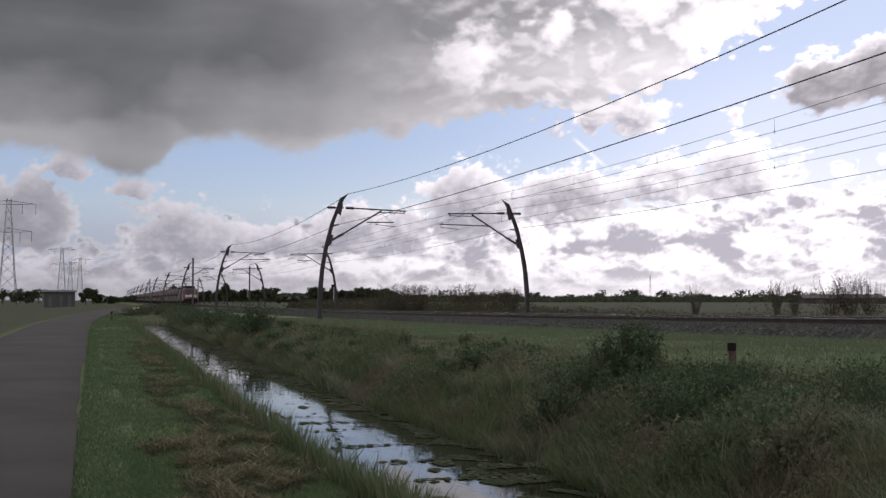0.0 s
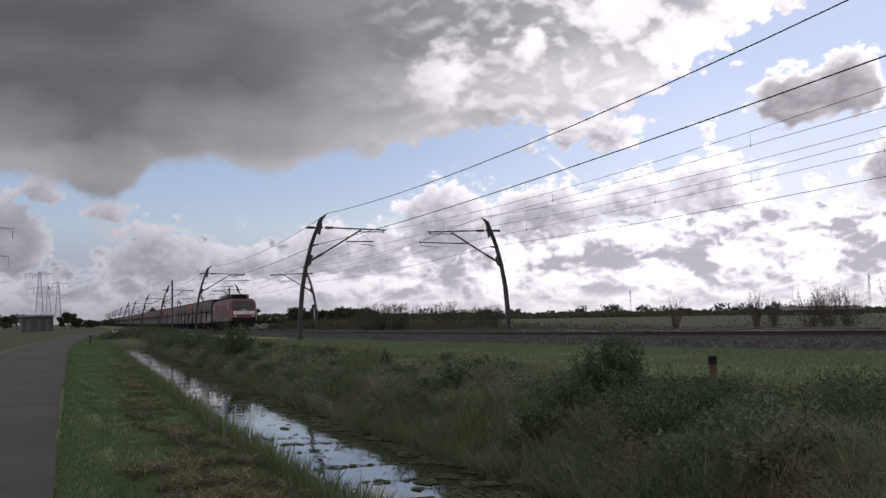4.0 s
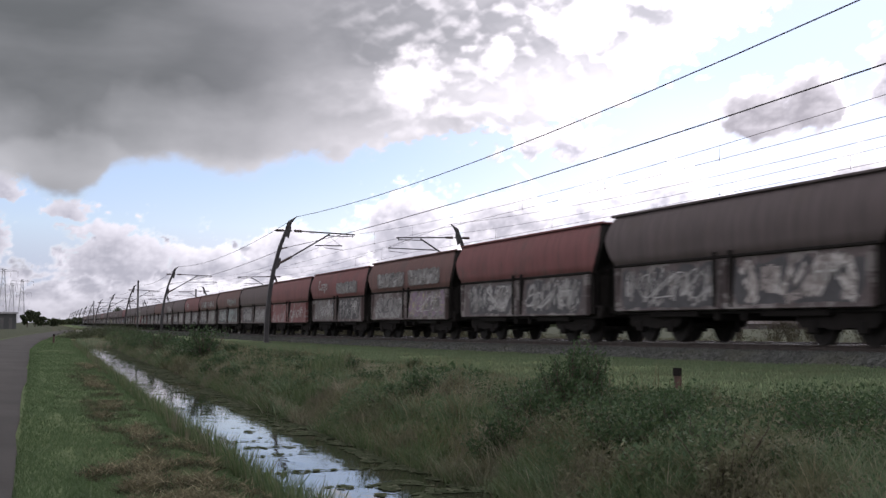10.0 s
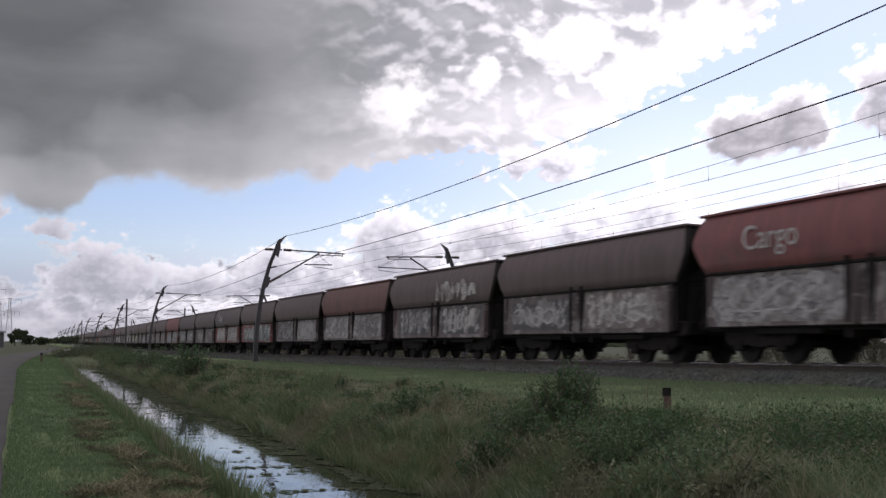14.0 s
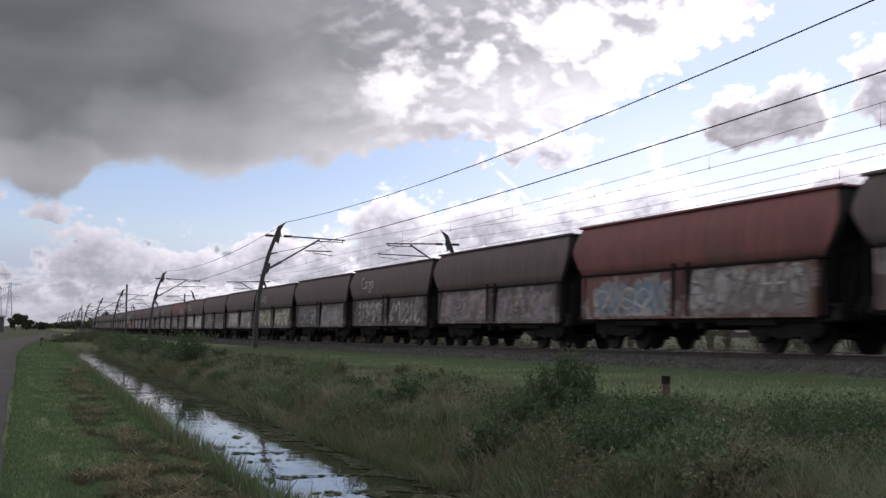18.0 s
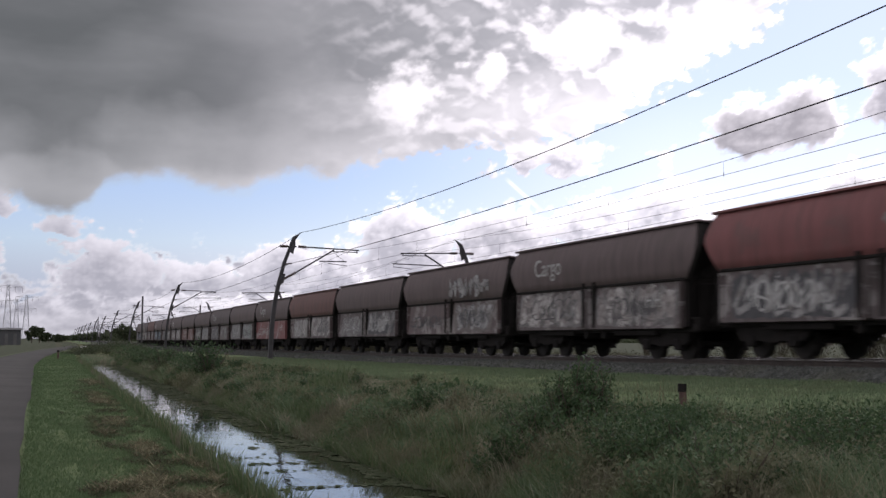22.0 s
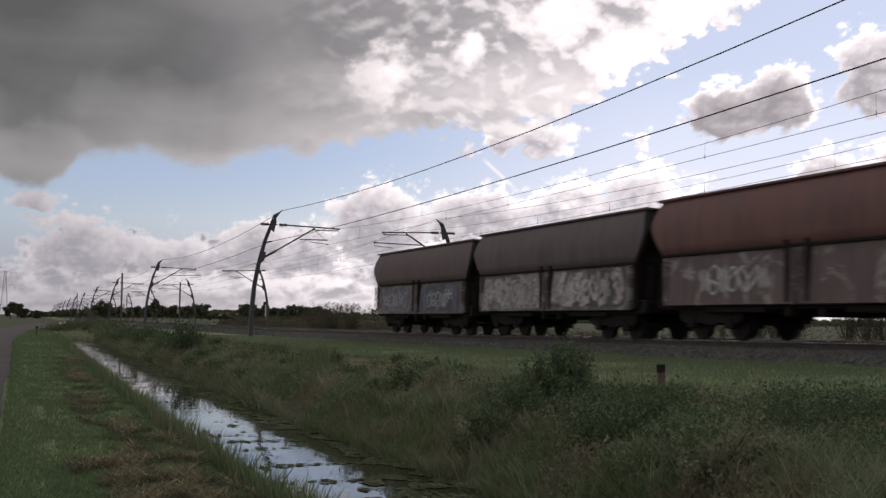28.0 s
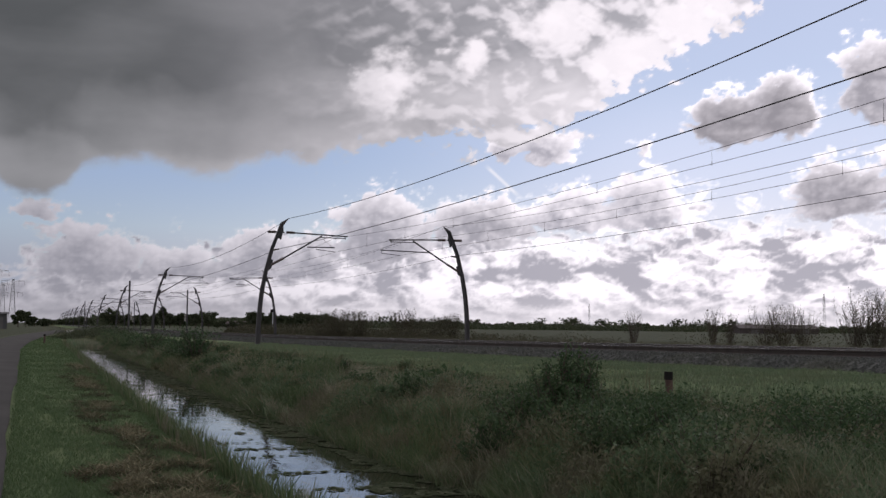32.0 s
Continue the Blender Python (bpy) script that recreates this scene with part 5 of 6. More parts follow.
def locomotive():
    """An electric locomotive; its cab front is at -y."""
    ob = thing("locomotive", "faded red electric locomotive with a white front band", "locomotive")
    half = 9.0
    prof = [(1.44, 1.05), (1.48, 1.25), (1.48, 2.88), (1.42, 3.16), (1.28, 3.38), (1.02, 3.50)]

    def loop(bm, pts, stations):
        rings = [[bm.verts.new((x * k, y + s * sl, z)) for (x, z), sl in pts] for y, k, s in stations]
        n = len(pts)
        for a, b in zip(rings, rings[1:]):
            for i in range(n):
                bm.faces.new((a[i], a[(i + 1) % n], b[(i + 1) % n], b[i]))
        bm.faces.new(rings[0][::-1])
        bm.faces.new(rings[-1])

    full = mirrored(prof)
    slope = [max(0.0, z - 1.9) * 0.42 for x, z in full]
    bm = bmesh.new()
    loop(bm, list(zip(full, slope)), [(-half, 0.86, 1), (-half + 0.5, 1.0, 1), (-half + 2.5, 1.0, 0), (half - 2.5, 1.0, 0), (half - 0.5, 1.0, -1), (half, 0.86, -1)])
    part("body", bm, M["loco_red"], ob, smooth=False)
    bm = bmesh.new()
    loop(bm, [((1.495, 1.03), 0), ((1.495, 1.5), 0), ((-1.495, 1.5), 0), ((-1.495, 1.03), 0)], [(-half + 1.4, 1.0, 0), (half - 1.4, 1.0, 0)])
    part("skirt_band", bm, M["loco_grey"], ob, "grey band along the lower body side")
    bm = bmesh.new()
    loop(bm, [((1.43, 3.14), 0), ((1.29, 3.39), 0), ((0.9, 3.56), 0), ((-0.9, 3.56), 0), ((-1.29, 3.39), 0), ((-1.43, 3.14), 0)], [(-half + 2.2, 1.0, 0), (half - 2.2, 1.0, 0)])
    part("roof", bm, M["loco_roof"], ob, "dark grey roof")
    for s in (-1, 1):
        bm = bmesh.new()
        box(bm, (-1.15, min(s * (half - 0.1), s * (half + 0.02)), 1.76), (1.15, max(s * (half - 0.1), s * (half + 0.02)), 2.14), 0.02)
        part("front_band", bm, M["white"], ob, "white panel across the cab front")
        bm = bmesh.new()
        y0, y1 = s * (half - 0.19), s * (half - 0.53)
        v = [bm.verts.new(q) for q in ((-1.2, y0, 2.42), (1.2, y0, 2.42), (1.1, y1, 3.24), (-1.1, y1, 3.24), (-1.2, y0 - s * 0.3, 2.42), (1.2, y0 - s * 0.3, 2.42), (1.1, y1 - s * 0.3, 3.24), (-1.1, y1 - s * 0.3, 3.24))]
        for f in ((0, 1, 2, 3), (7, 6, 5, 4), (0, 3, 7, 4), (1, 5, 6, 2), (3, 2, 6, 7), (0, 4, 5, 1)):
            bm.faces.new([v[i] for i in f])
        part("windscreen", bm, M["glass"], ob, "dark cab windscreen")
        bm = bmesh.new()
        box(bm, (-1.3, min(s * (half - 0.1), s * (half + 0.06)), 0.95), (1.3, max(s * (half - 0.1), s * (half + 0.06)), 1.42), 0.04)
        part("apron", bm, M["under"], ob, "black lower cab front")
        bm = bmesh.new()
        skin(bm, [(1.15, 0.95), (0.95, 0.35), (-0.95, 0.35), (-1.15, 0.95)], s * half - 0.35, s * half + 0.12)
        part("snow_plough", bm, M["under"], ob)
        for x in (-0.95, 0.95):
            for nm, mat, z, dx in (("headlight", M["lamp"], 1.58, 0.0), ("tail_light", M["lamp_red"], 1.58, -0.24)):
                bm = bmesh.new()
                px = x + math.copysign(dx, x) * (-1 if dx else 1)
                tube(bm, [(px, s * (half + 0.02), z), (px, s * (half + 0.09), z)], 0.09, 12)
                part(nm, bm, mat, ob)
        for x in (-0.13, 0.13):
            bm = bmesh.new()
            tube(bm, [(x, s * (half - 0.12), 2.26), (x, s * (half - 0.24), 2.26)], 0.08, 10)
            part("top_light", bm, M["lamp"], ob)
        buffers(ob, s * (half + 0.25), 1.05)
        for x in (-1, 1):
            bm = bmesh.new()
            box(bm, (x * 1.45, s * (half - 1.75) - 0.35, 2.35), (x * 1.5, s * (half - 1.75) + 0.35, 3.0), 0.01)
            part("cab_window", bm, M["glass"], ob, "cab side window")
            bm = bmesh.new()
            box(bm, (x * 1.45, s * (half - 2.75) - 0.33, 1.15), (x * 1.492, s * (half - 2.75) + 0.33, 3.0), 0.01)
            dr = part("cab_door", bm, M["loco_red"], ob)
            bm = bmesh.new()
            box(bm, (x * 1.485, s * (half - 2.75) - 0.2, 2.3), (x * 1.5, s * (half - 2.75) + 0.2, 2.9), 0.01)
            part("door_window", bm, M["lettering"], dr)
            for q in (-0.4, 0.4):
                bm = bmesh.new()
                tube(bm, [(x * 1.56, s * (half - 2.75) + q, 1.3), (x * 1.56, s * (half - 2.75) + q, 2.6)], 0.018, 5)
                part("handrail", bm, M["galv"], dr)
            bm = bmesh.new()
            for k in range(3):
                box(bm, (x * 1.3, s * (half - 2.75) - 0.25, 0.45 + 0.2 * k), (x * 1.52, s * (half - 2.75) + 0.25, 0.48 + 0.2 * k))
            part("steps", bm, M["under"], ob)
    bm = bmesh.new()
    box(bm, (-1.4, -half + 0.3, 0.85), (1.4, half - 0.3, 1.06), 0.02)
    box(bm, (-1.25, -2.6, 0.35), (1.25, 2.6, 0.9), 0.06)
    box(bm, (-1.3, -half + 0.9, 0.5), (1.3, half - 0.9, 0.88), 0.02)
    part("underframe", bm, M["near_black"], ob)
    for x in (-1, 1):
        for k in range(14):
            bm = bmesh.new()
            z = 1.56 + 0.094 * k
            box(bm, (x * 1.47 - 0.022, -half + 3.6, z), (x * 1.47 + 0.022, half - 3.6, z + 0.05), 0.008)
            part("side_rib", bm, M["loco_red"], ob)
    for y in (-5.2, 5.2):
        bogie(ob, y, 2, 2.8, LOCO_WHEEL)
    # roof equipment
    bm = bmesh.new()
    for y in range(-5, 6, 2):
        bm = bmesh.new()
        box(bm, (-0.85, y - 0.8, 3.5), (0.85, y + 0.7, 3.80 + 0.1 * (y % 3 == 0)), 0.04)
        part("roof_box", bm, M["under"], ob, "black roof equipment")
    for k in range(7):
        bm = bmesh.new()
        y = -5.4 + 1.8 * k
        tube(bm, [(-0.95, y, 3.42 + 0.085 * i) for i in range(8)], [0.05 if i % 2 else 0.09 for i in range(8)], 8)
        part("roof_insulator", bm, M["insulator"], ob)
    bm = bmesh.new()
    tube(bm, [(-0.95, -6.0, 4.03), (-0.95, 6.0, 4.03)], 0.035, 6)
    part("roof_conductor", bm, M["wire"], ob)
    bm = bmesh.new()
    tube(bm, [(0.95, -6.0, 3.98), (0.95, 6.0, 3.98)], 0.035, 6)
    part("roof_conductor", bm, M["wire"], ob)
    for k in range(14):
        bm = bmesh.new()
        y = -5.8 + 0.9 * k
        tube(bm, [(0.95, y, 3.42), (0.95, y, 3.98)], [0.07, 0.05], 7)
        tube(bm, [(0.95, y, 3.96), (0.3, y + 0.25, 4.02), (-0.95, y + 0.1, 4.02)], 0.025, 5)
        part("roof_lead", bm, M["wire"], ob)
    for y, up in ((-6.1, False), (6.1, True), (-2.6, False), (2.6, False)):
        pantograph(ob, y, up)
    return ob


def pantograph(ob, y, up):
    s = 1 if y > 0 else -1
    bm = bmesh.new()
    box(bm, (-0.6, y - 0.75, 3.78), (0.6, y - 0.68, 3.86))
    box(bm, (-0.6, y + 0.68, 3.78), (0.6, y + 0.75, 3.86))
    for x in (-0.55, 0.55):
        tube(bm, [(x, y - 0.75, 3.82), (x, y + 0.75, 3.82)], 0.03, 6)
        for q in (-0.71, 0.71):
            tube(bm, [(x, y + q, 3.5), (x, y + q, 3.8)], 0.06, 6)
    root = part("pantograph", bm, M["under"], ob, "raised single-arm pantograph" if up else "folded pantograph")
    knee = (y + s * 1.15, 4.55) if up else (y + s * 1.3, 4.02)
    head = (y - s * 0.05, 5.28) if up else (y - s * 0.5, 4.02)
    bm = bmesh.new()
    tube(bm, [(0, y - s * 0.6, 3.86), (0, knee[0], knee[1])], 0.045, 6)
    tube(bm, [(0.25, y - s * 0.2, 3.86), (0.1, knee[0] - s * 0.1, knee[1])], 0.02, 5)
    part("lower_arm", bm, M["under"], root)
    bm = bmesh.new()
    for x in (-0.35, 0.35):
        tube(bm, [(x * 0.4, knee[0], knee[1]), (x, head[0], head[1])], 0.026, 5)
    part("upper_arm", bm, M["under"], root)
    bm = bmesh.new()
    for q in (-0.25, 0.25):
        tube(bm, [(-0.95, head[0] + q, head[1] - 0.12), (-0.7, head[0] + q, head[1] + 0.02), (0.7, head[0] + q, head[1] + 0.02), (0.95, head[0] + q, head[1] - 0.12)], 0.025, 6)
    tube(bm, [(-0.4, head[0] - 0.25, head[1]), (-0.4, head[0] + 0.25, head[1])], 0.02, 5)
    tube(bm, [(0.4, head[0] - 0.25, head[1]), (0.4, head[0] + 0.25, head[1])], 0.02, 5)
    part("collector_head", bm, M["under"], root)
    return root


build_train()
LOCO = locomotive()


# ---- plants ----
def scatter(seed, n, x0, x1, y0, y1, power=2.0):
    """Points on the ground, denser towards the near end."""
    rng = np.random.default_rng(seed)
    y = y0 + (y1 - y0) * rng.random(n) ** power
    x = rng.uniform(x0, x1, n)
    x += np.array([drift(b) for b in y]) * np.clip((x - 0.5) / 1.5, 0, 1)
    z = np.array([ground_z(a, b) for a, b in zip(x, y)])
    return np.stack([x, y, z], 1), rng


def grass():
    p, r = scatter(1, 200000, -0.13, 1.95, 6.0, 110.0, 2.4)
    n = len(p)
    p = p[p[:, 0] > np.array([road_edge(q) for q in p[:, 1]]) + 0.01 + 0.05 * r.random(n)]
    n = len(p)
    far = 1.0 + p[:, 1] / 40.0
    p[:, 2] -= 0.02
    blades("verge_grass", p, r.uniform(0.03, 0.075, n), r.uniform(0.005, 0.010, n) * far, 1.0, M["verge_blade"], 21, label="short mown green verge grass beside the lane")
    p, r = scatter(2, 90000, 0.45, 1.85, 6.5, 36.0, 1.7)
    heaps = ((1.15, 9.3, 0.6, 2.2), (1.3, 13.0, 0.4, 2.0), (1.25, 17.5, 0.4, 2.6), (1.45, 25.0, 0.4, 5.0), (1.75, 36.0, 0.4, 6.0), (0.9, 7.4, 0.5, 0.9))
    keep = np.array([max(math.exp(-((a - hx) / wx) ** 2 - ((b - hy) / wy) ** 2) for hx, hy, wx, wy in heaps) + 0.9 * noise.noise((a * 2.6, b * 1.3, 3.0)) + 0.5 * noise.noise((a * 7.0, b * 5.0, 9.0)) for a, b, c in p])
    old = p[(keep > 0.62) & (r.random(len(p)) < 0.8)]
    blades("rotting_grass", old, r.uniform(0.02, 0.05, len(old)), r.uniform(0.008, 0.016, len(old)), 4.0, M["old_hay"], 27, label="dark rotting clumps of cut grass on the verge")
    keep = (keep > 0.80 + 0.12 * np.clip(p[:, 1] - 11.0, 0, 1)) & np.array([noise.noise((a * 4.0, b * 3.0, 19.0)) > -0.12 for a, b, c in p])
    p = p[keep]
    n = len(p)
    p[:, 2] += r.uniform(0, 0.08, n)
    blades("cut_grass", p, r.uniform(0.02, 0.06, n), r.uniform(0.006, 0.012, n), 4.5, M["dry"], 22, label="dry brown cut grass left lying on the verge")
    p, r = scatter(3, 26000, 1.75, 2.5, 6.0, 70.0, 2.0)
    p = p[p[:, 2] > -0.45]
    n = len(p)
    blades("water_edge_grass", p, r.uniform(0.15, 0.42, n), r.uniform(0.008, 0.018, n), 0.5, M["sedge"], 23, label="dark grass hanging over the edge of the ditch")
    p, r = scatter(4, 120000, 3.45, 8.7, 4.5, 75.0, 1.8)
    n = len(p)
    hh = np.array([0.5 + 0.5 * noise.noise((a * 0.6, b * 0.35, 11.0)) for a, b, c in p])
    tall = np.clip(1.2 - p[:, 1] / 70.0, 0.6, 1.0) * (0.08 + 0.46 * hh ** 1.4) * np.clip(1.5 - (p[:, 0] - 4.0) / 4.0, 0.30, 1.0) * r.uniform(0.4, 1.1, n)
    wide = r.uniform(0.5, 1.5, n) * (0.004 + 0.0006 * p[:, 1])
    # blades at the bank foot take darker sedge, colour standing in for shade
    foot = p[:, 0] - np.array([drift(b) for b in p[:, 1]]) < 4.95 + r.normal(size=n) * 0.35
    blades("bank_grass", p[~foot], tall[~foot], wide[~foot], 0.95, M["reed"], 24, label="tall rough grass and weeds on the ditch bank")
    blades("bank_foot_grass", p[foot], tall[foot], wide[foot], 0.95, M["sedge"], 28, label="dark wet grass at the foot of the ditch bank")
    p, r = scatter(5, 9000, 4.0, 8.6, 7.0, 60.0, 1.6)
    keep = np.array([noise.noise((a * 0.5, b * 0.3, 21.0)) for a, b, c in p]) > 0.08
    p = p[keep]
    n = len(p)
    blades("dry_stems", p, r.uniform(0.2, 0.55, n), r.uniform(0.005, 0.009, n), 0.7, M["dry"], 25, label="pale dry grass stems among the bank growth")
    p, r = scatter(6, 120000, 8.0, 15.5, 6.0, 75.0, 1.5)
    n = len(p)
    blades("field_grass", p, r.uniform(0.03, 0.09, n), r.uniform(0.008, 0.018, n), 0.7, M["field_blade"], 26, label="green meadow grass between ditch and railway")


def reeds():
    """Upright reeds in clumps along the far bank, and grass that droops into the water."""
    p, r = scatter(41, 42000, 4.1, 5.6, 16.0, 95.0, 1.3)
    h = np.array([noise.noise((a * 0.7, b * 0.22, 51.0)) + 0.5 * noise.noise((a * 1.6, b * 0.7, 53.0)) for a, b, c in p])
    p, h = p[h > 0.05], h[h > 0.05]
    n = len(p)
    blades("reeds", p, (0.18 + 0.65 * np.clip(h, 0, 0.7)) * r.uniform(0.5, 1.1, n), r.uniform(0.6, 1.4, n) * (0.006 + 0.0004 * p[:, 1]), 0.35, M["sedge"], 42, label="dark upright reeds in clumps along the ditch bank")
    p, r = scatter(45, 5000, 2.2, 3.9, 72.0, 92.0, 1.0)
    p[:, 2] = np.maximum(p[:, 2], -0.27)
    n = len(p)
    blades("ditch_end_grass", p, r.uniform(0.1, 0.4, n), r.uniform(0.02, 0.05, n), 0.7, M["reed"], 46, label="grass closing the far end of the ditch")
    p, r = scatter(43, 30000, 3.75, 4.35, 5.0, 60.0, 1.8)
    keep = np.array([noise.noise((a * 1.3, b * 0.9, 61.0)) for a, b, c in p]) > -0.12
    p = p[keep]
    p[:, 2] = np.maximum(p[:, 2], -0.27)
    n = len(p)
    blades("overhanging_grass", p, r.uniform(0.08, 0.32, n), r.uniform(0.006, 0.014, n), 1.5, M["sedge"], 44, label="long grass drooping from the bank into the ditch")


def more_grass():
    rng = np.random.default_rng(9)
    n = 26000
    y = 18 + 150 * rng.random(n) ** 1.4
    o = 8.0 + 12.0 * rng.random(n)
    pos = np.stack([[track_x(q) for q in y] + o, y, np.zeros(n)], 1)
    pos[:, 2] = [ground_z(a, b) for a, b in zip(pos[:, 0], y)]
    blades("trackside_growth", pos, rng.uniform(0.15, 0.55, n), rng.uniform(0.02, 0.05, n), 0.6, M["scrub"], 29, label="brownish tall grass and scrub behind the tracks")


def trackside_bushes():
    """Low uneven scrub at the foot of the willows."""
    rng = np.random.default_rng(19)
    n = 90000
    y = 22 + 150 * rng.random(n) ** 0.8
    o = rng.uniform(9.5, 17.0, n)
    top = np.array([noise.noise((b * 0.13, 4.0, 0.0)) + 0.6 * noise.noise((b * 0.5, a * 0.3, 8.0)) for a, b in zip(o, y)])
    top += 0.32 * np.clip((y - 55) / 35, 0, 1)
    keep = top > 0.02
    y, o, top = y[keep], o[keep], top[keep]
    x = np.array([track_x(q) for q in y]) + o
    z = np.array([ground_z(a, b) for a, b in zip(x, y)]) + np.clip(top, 0, 0.8) * 2.0 * rng.random(len(y)) ** 0.7
    ob = leaf_cloud("trackside_bushes", np.stack([x, y, z], 1), 0.022 + 0.0006 * y, M["willow_leaf"], None, 20)
    tagged(ob, "low dark scrub growing behind the tracks", "scrub", kind="stuff")


def far_wood():
    """The closed, uneven foot of the far tree line."""
    rng = np.random.default_rng(12)
    n = 60000
    az = rng.uniform(3.5, 47.0, n)
    d = rng.uniform(560, 760, n)
    top = np.array([1.5 + 1.1 * noise.noise((a * 1.1, 3.0, 0.0)) + 0.9 * noise.noise((a * 4.1, 9.0, 0.0)) + (1.6 if a < 15 else 0.0) for a in az])
    pos = np.stack([d * np.sin(np.radians(az)), d * np.cos(np.radians(az)), -0.2 + np.clip(top * 1.3 + 1.1, 0.5, 7) * rng.random(n) ** 0.8], 1)
    ob = leaf_cloud("far_wood", pos, 0.75, M["tree_leaf"], None, 13)
    tagged(ob, "dark closed line of woods and hedges on the horizon", "woods", kind="stuff")


def bank_weeds():
    """Low leafy weeds that cover the bank in mounds."""
    p, r = scatter(7, 360000, 3.45, 8.5, 4.5, 75.0, 1.8)
    mound = np.clip(1.25 - p[:, 1] / 60.0, 0.55, 1.0) * np.array([0.5 + 0.6 * noise.noise((a * 0.8, b * 0.5, 31.0)) + 0.35 * noise.noise((a * 2.1, b * 1.6, 35.0)) for a, b, c in p])
    keep = r.random(len(p)) < np.clip(mound * 1.3, 0.05, 1)
    p, mound = p[keep], mound[keep]
    p[:, 2] += np.clip(1.4 - (p[:, 0] - 4.0) / 4.5, 0.35, 1.0) * np.clip(mound, 0, 1) ** 1.5 * 0.50 * r.random(len(p)) ** 0.6
    ob = leaf_cloud("bank_weeds", p, 0.010 + 0.0011 * p[:, 1], M["weedy"], None, 71, 0.9)
    tagged(ob, "low mixed green and yellowing weeds on the ditch bank", "weeds", kind="stuff")


def duckweed():
    rng = np.random.default_rng(31)
    n = 60000
    y = 7 + 60 * rng.random(n) ** 1.7
    x = 4.05 - 1.6 * rng.random(n) ** 1.3
    keep = np.array([noise.noise((a * 1.1, b * 0.35, 2.0)) + 0.8 * noise.noise((a * 4, b * 2.2, 5.0)) + (a - 3.0) * 0.9 - (0.3 if b < 9.5 else 0.0) for a, b in zip(x, y)]) > 0.46
    m = 16000
    y2, x2 = 7 + 50 * rng.random(m) ** 1.6, rng.uniform(2.35, 3.7, m)
    streak = np.array([noise.noise((a * 0.7, b * 2.6, 12.0)) + 0.4 * noise.noise((a * 5, b * 6, 15.0)) for a, b in zip(x2, y2)]) > 0.33
    x, y = np.concatenate([x[keep], x2[streak]]), np.concatenate([y[keep], y2[streak]])
    n = len(x)
    x = x + np.array([drift(b) for b in y])
    r = rng.uniform(0.008, 0.028, n) * (1.0 + y / 35.0)
    a0 = rng.uniform(0, 6.28, n)
    ang = a0[:, None] + np.arange(6) * (2 * np.pi / 6)
    k = rng.uniform(0.7, 1.2, (n, 6))
    v = np.stack([x[:, None] + r[:, None] * k * np.cos(ang), y[:, None] + 1.6 * r[:, None] * k * np.sin(ang), np.full((n, 6), -0.256) + rng.uniform(0, 0.006, (n, 1))], 2).reshape(-1, 3)
    f = (np.arange(n)[:, None] * 6 + np.arange(6)).tolist()
    tagged(link("duckweed", v.tolist(), f, M["weed"]), "floating water plants along the far side of the ditch", "water plants", kind="stuff")


def leafy_bush(x, y, height, radius, count, leaf, mat, seed, name="nettle_bush", label="", category="bush", stems=14, group="", thick=0.008, loose=0.13):
    """Stems that fan out of one root, leaves along them in loose clumps."""
    rng = np.random.default_rng(seed)
    ob = thing(name, label, category, group, at=pose(x, y, ground_z(x, y) - 0.03))
    bm = bmesh.new()
    pts = []
    for i in range(stems):
        a, r = rng.uniform(0, 6.28), radius * rng.uniform(0.2, 1.0)
        h = height * rng.uniform(0.6, 1.0)
        line = [Vector((math.cos(a) * r * u ** 0.8 + rng.normal() * 0.03 * height * u, math.sin(a) * r * u ** 0.8 + rng.normal() * 0.03 * height * u, h * u)) for u in (0, 0.3, 0.6, 0.85, 1.0)]
        tube(bm, line, [thick * height * k + 0.002 for k in (1.4, 1.1, 0.8, 0.5, 0.2)], 4)
        pts.append(line)
    bmesh.ops.remove_doubles(bm, verts=[v for v in bm.verts if v.co.length < 0.03 * height], dist=0.1 * height)
    part("stem", bm, M["bark"], ob)
    pos = np.empty((count, 3))
    for i in range(count):
        line = pts[rng.integers(stems)]
        u = rng.uniform(0.05, 1.0) ** 0.9 * 4
        k = min(int(u), 3)
        q = line[k].lerp(line[k + 1], u - k)
        pos[i] = np.array(q) + rng.normal(size=3) * radius * loose
    leaf_cloud("leaves", pos, leaf, mat, ob, seed + 1)
    return ob


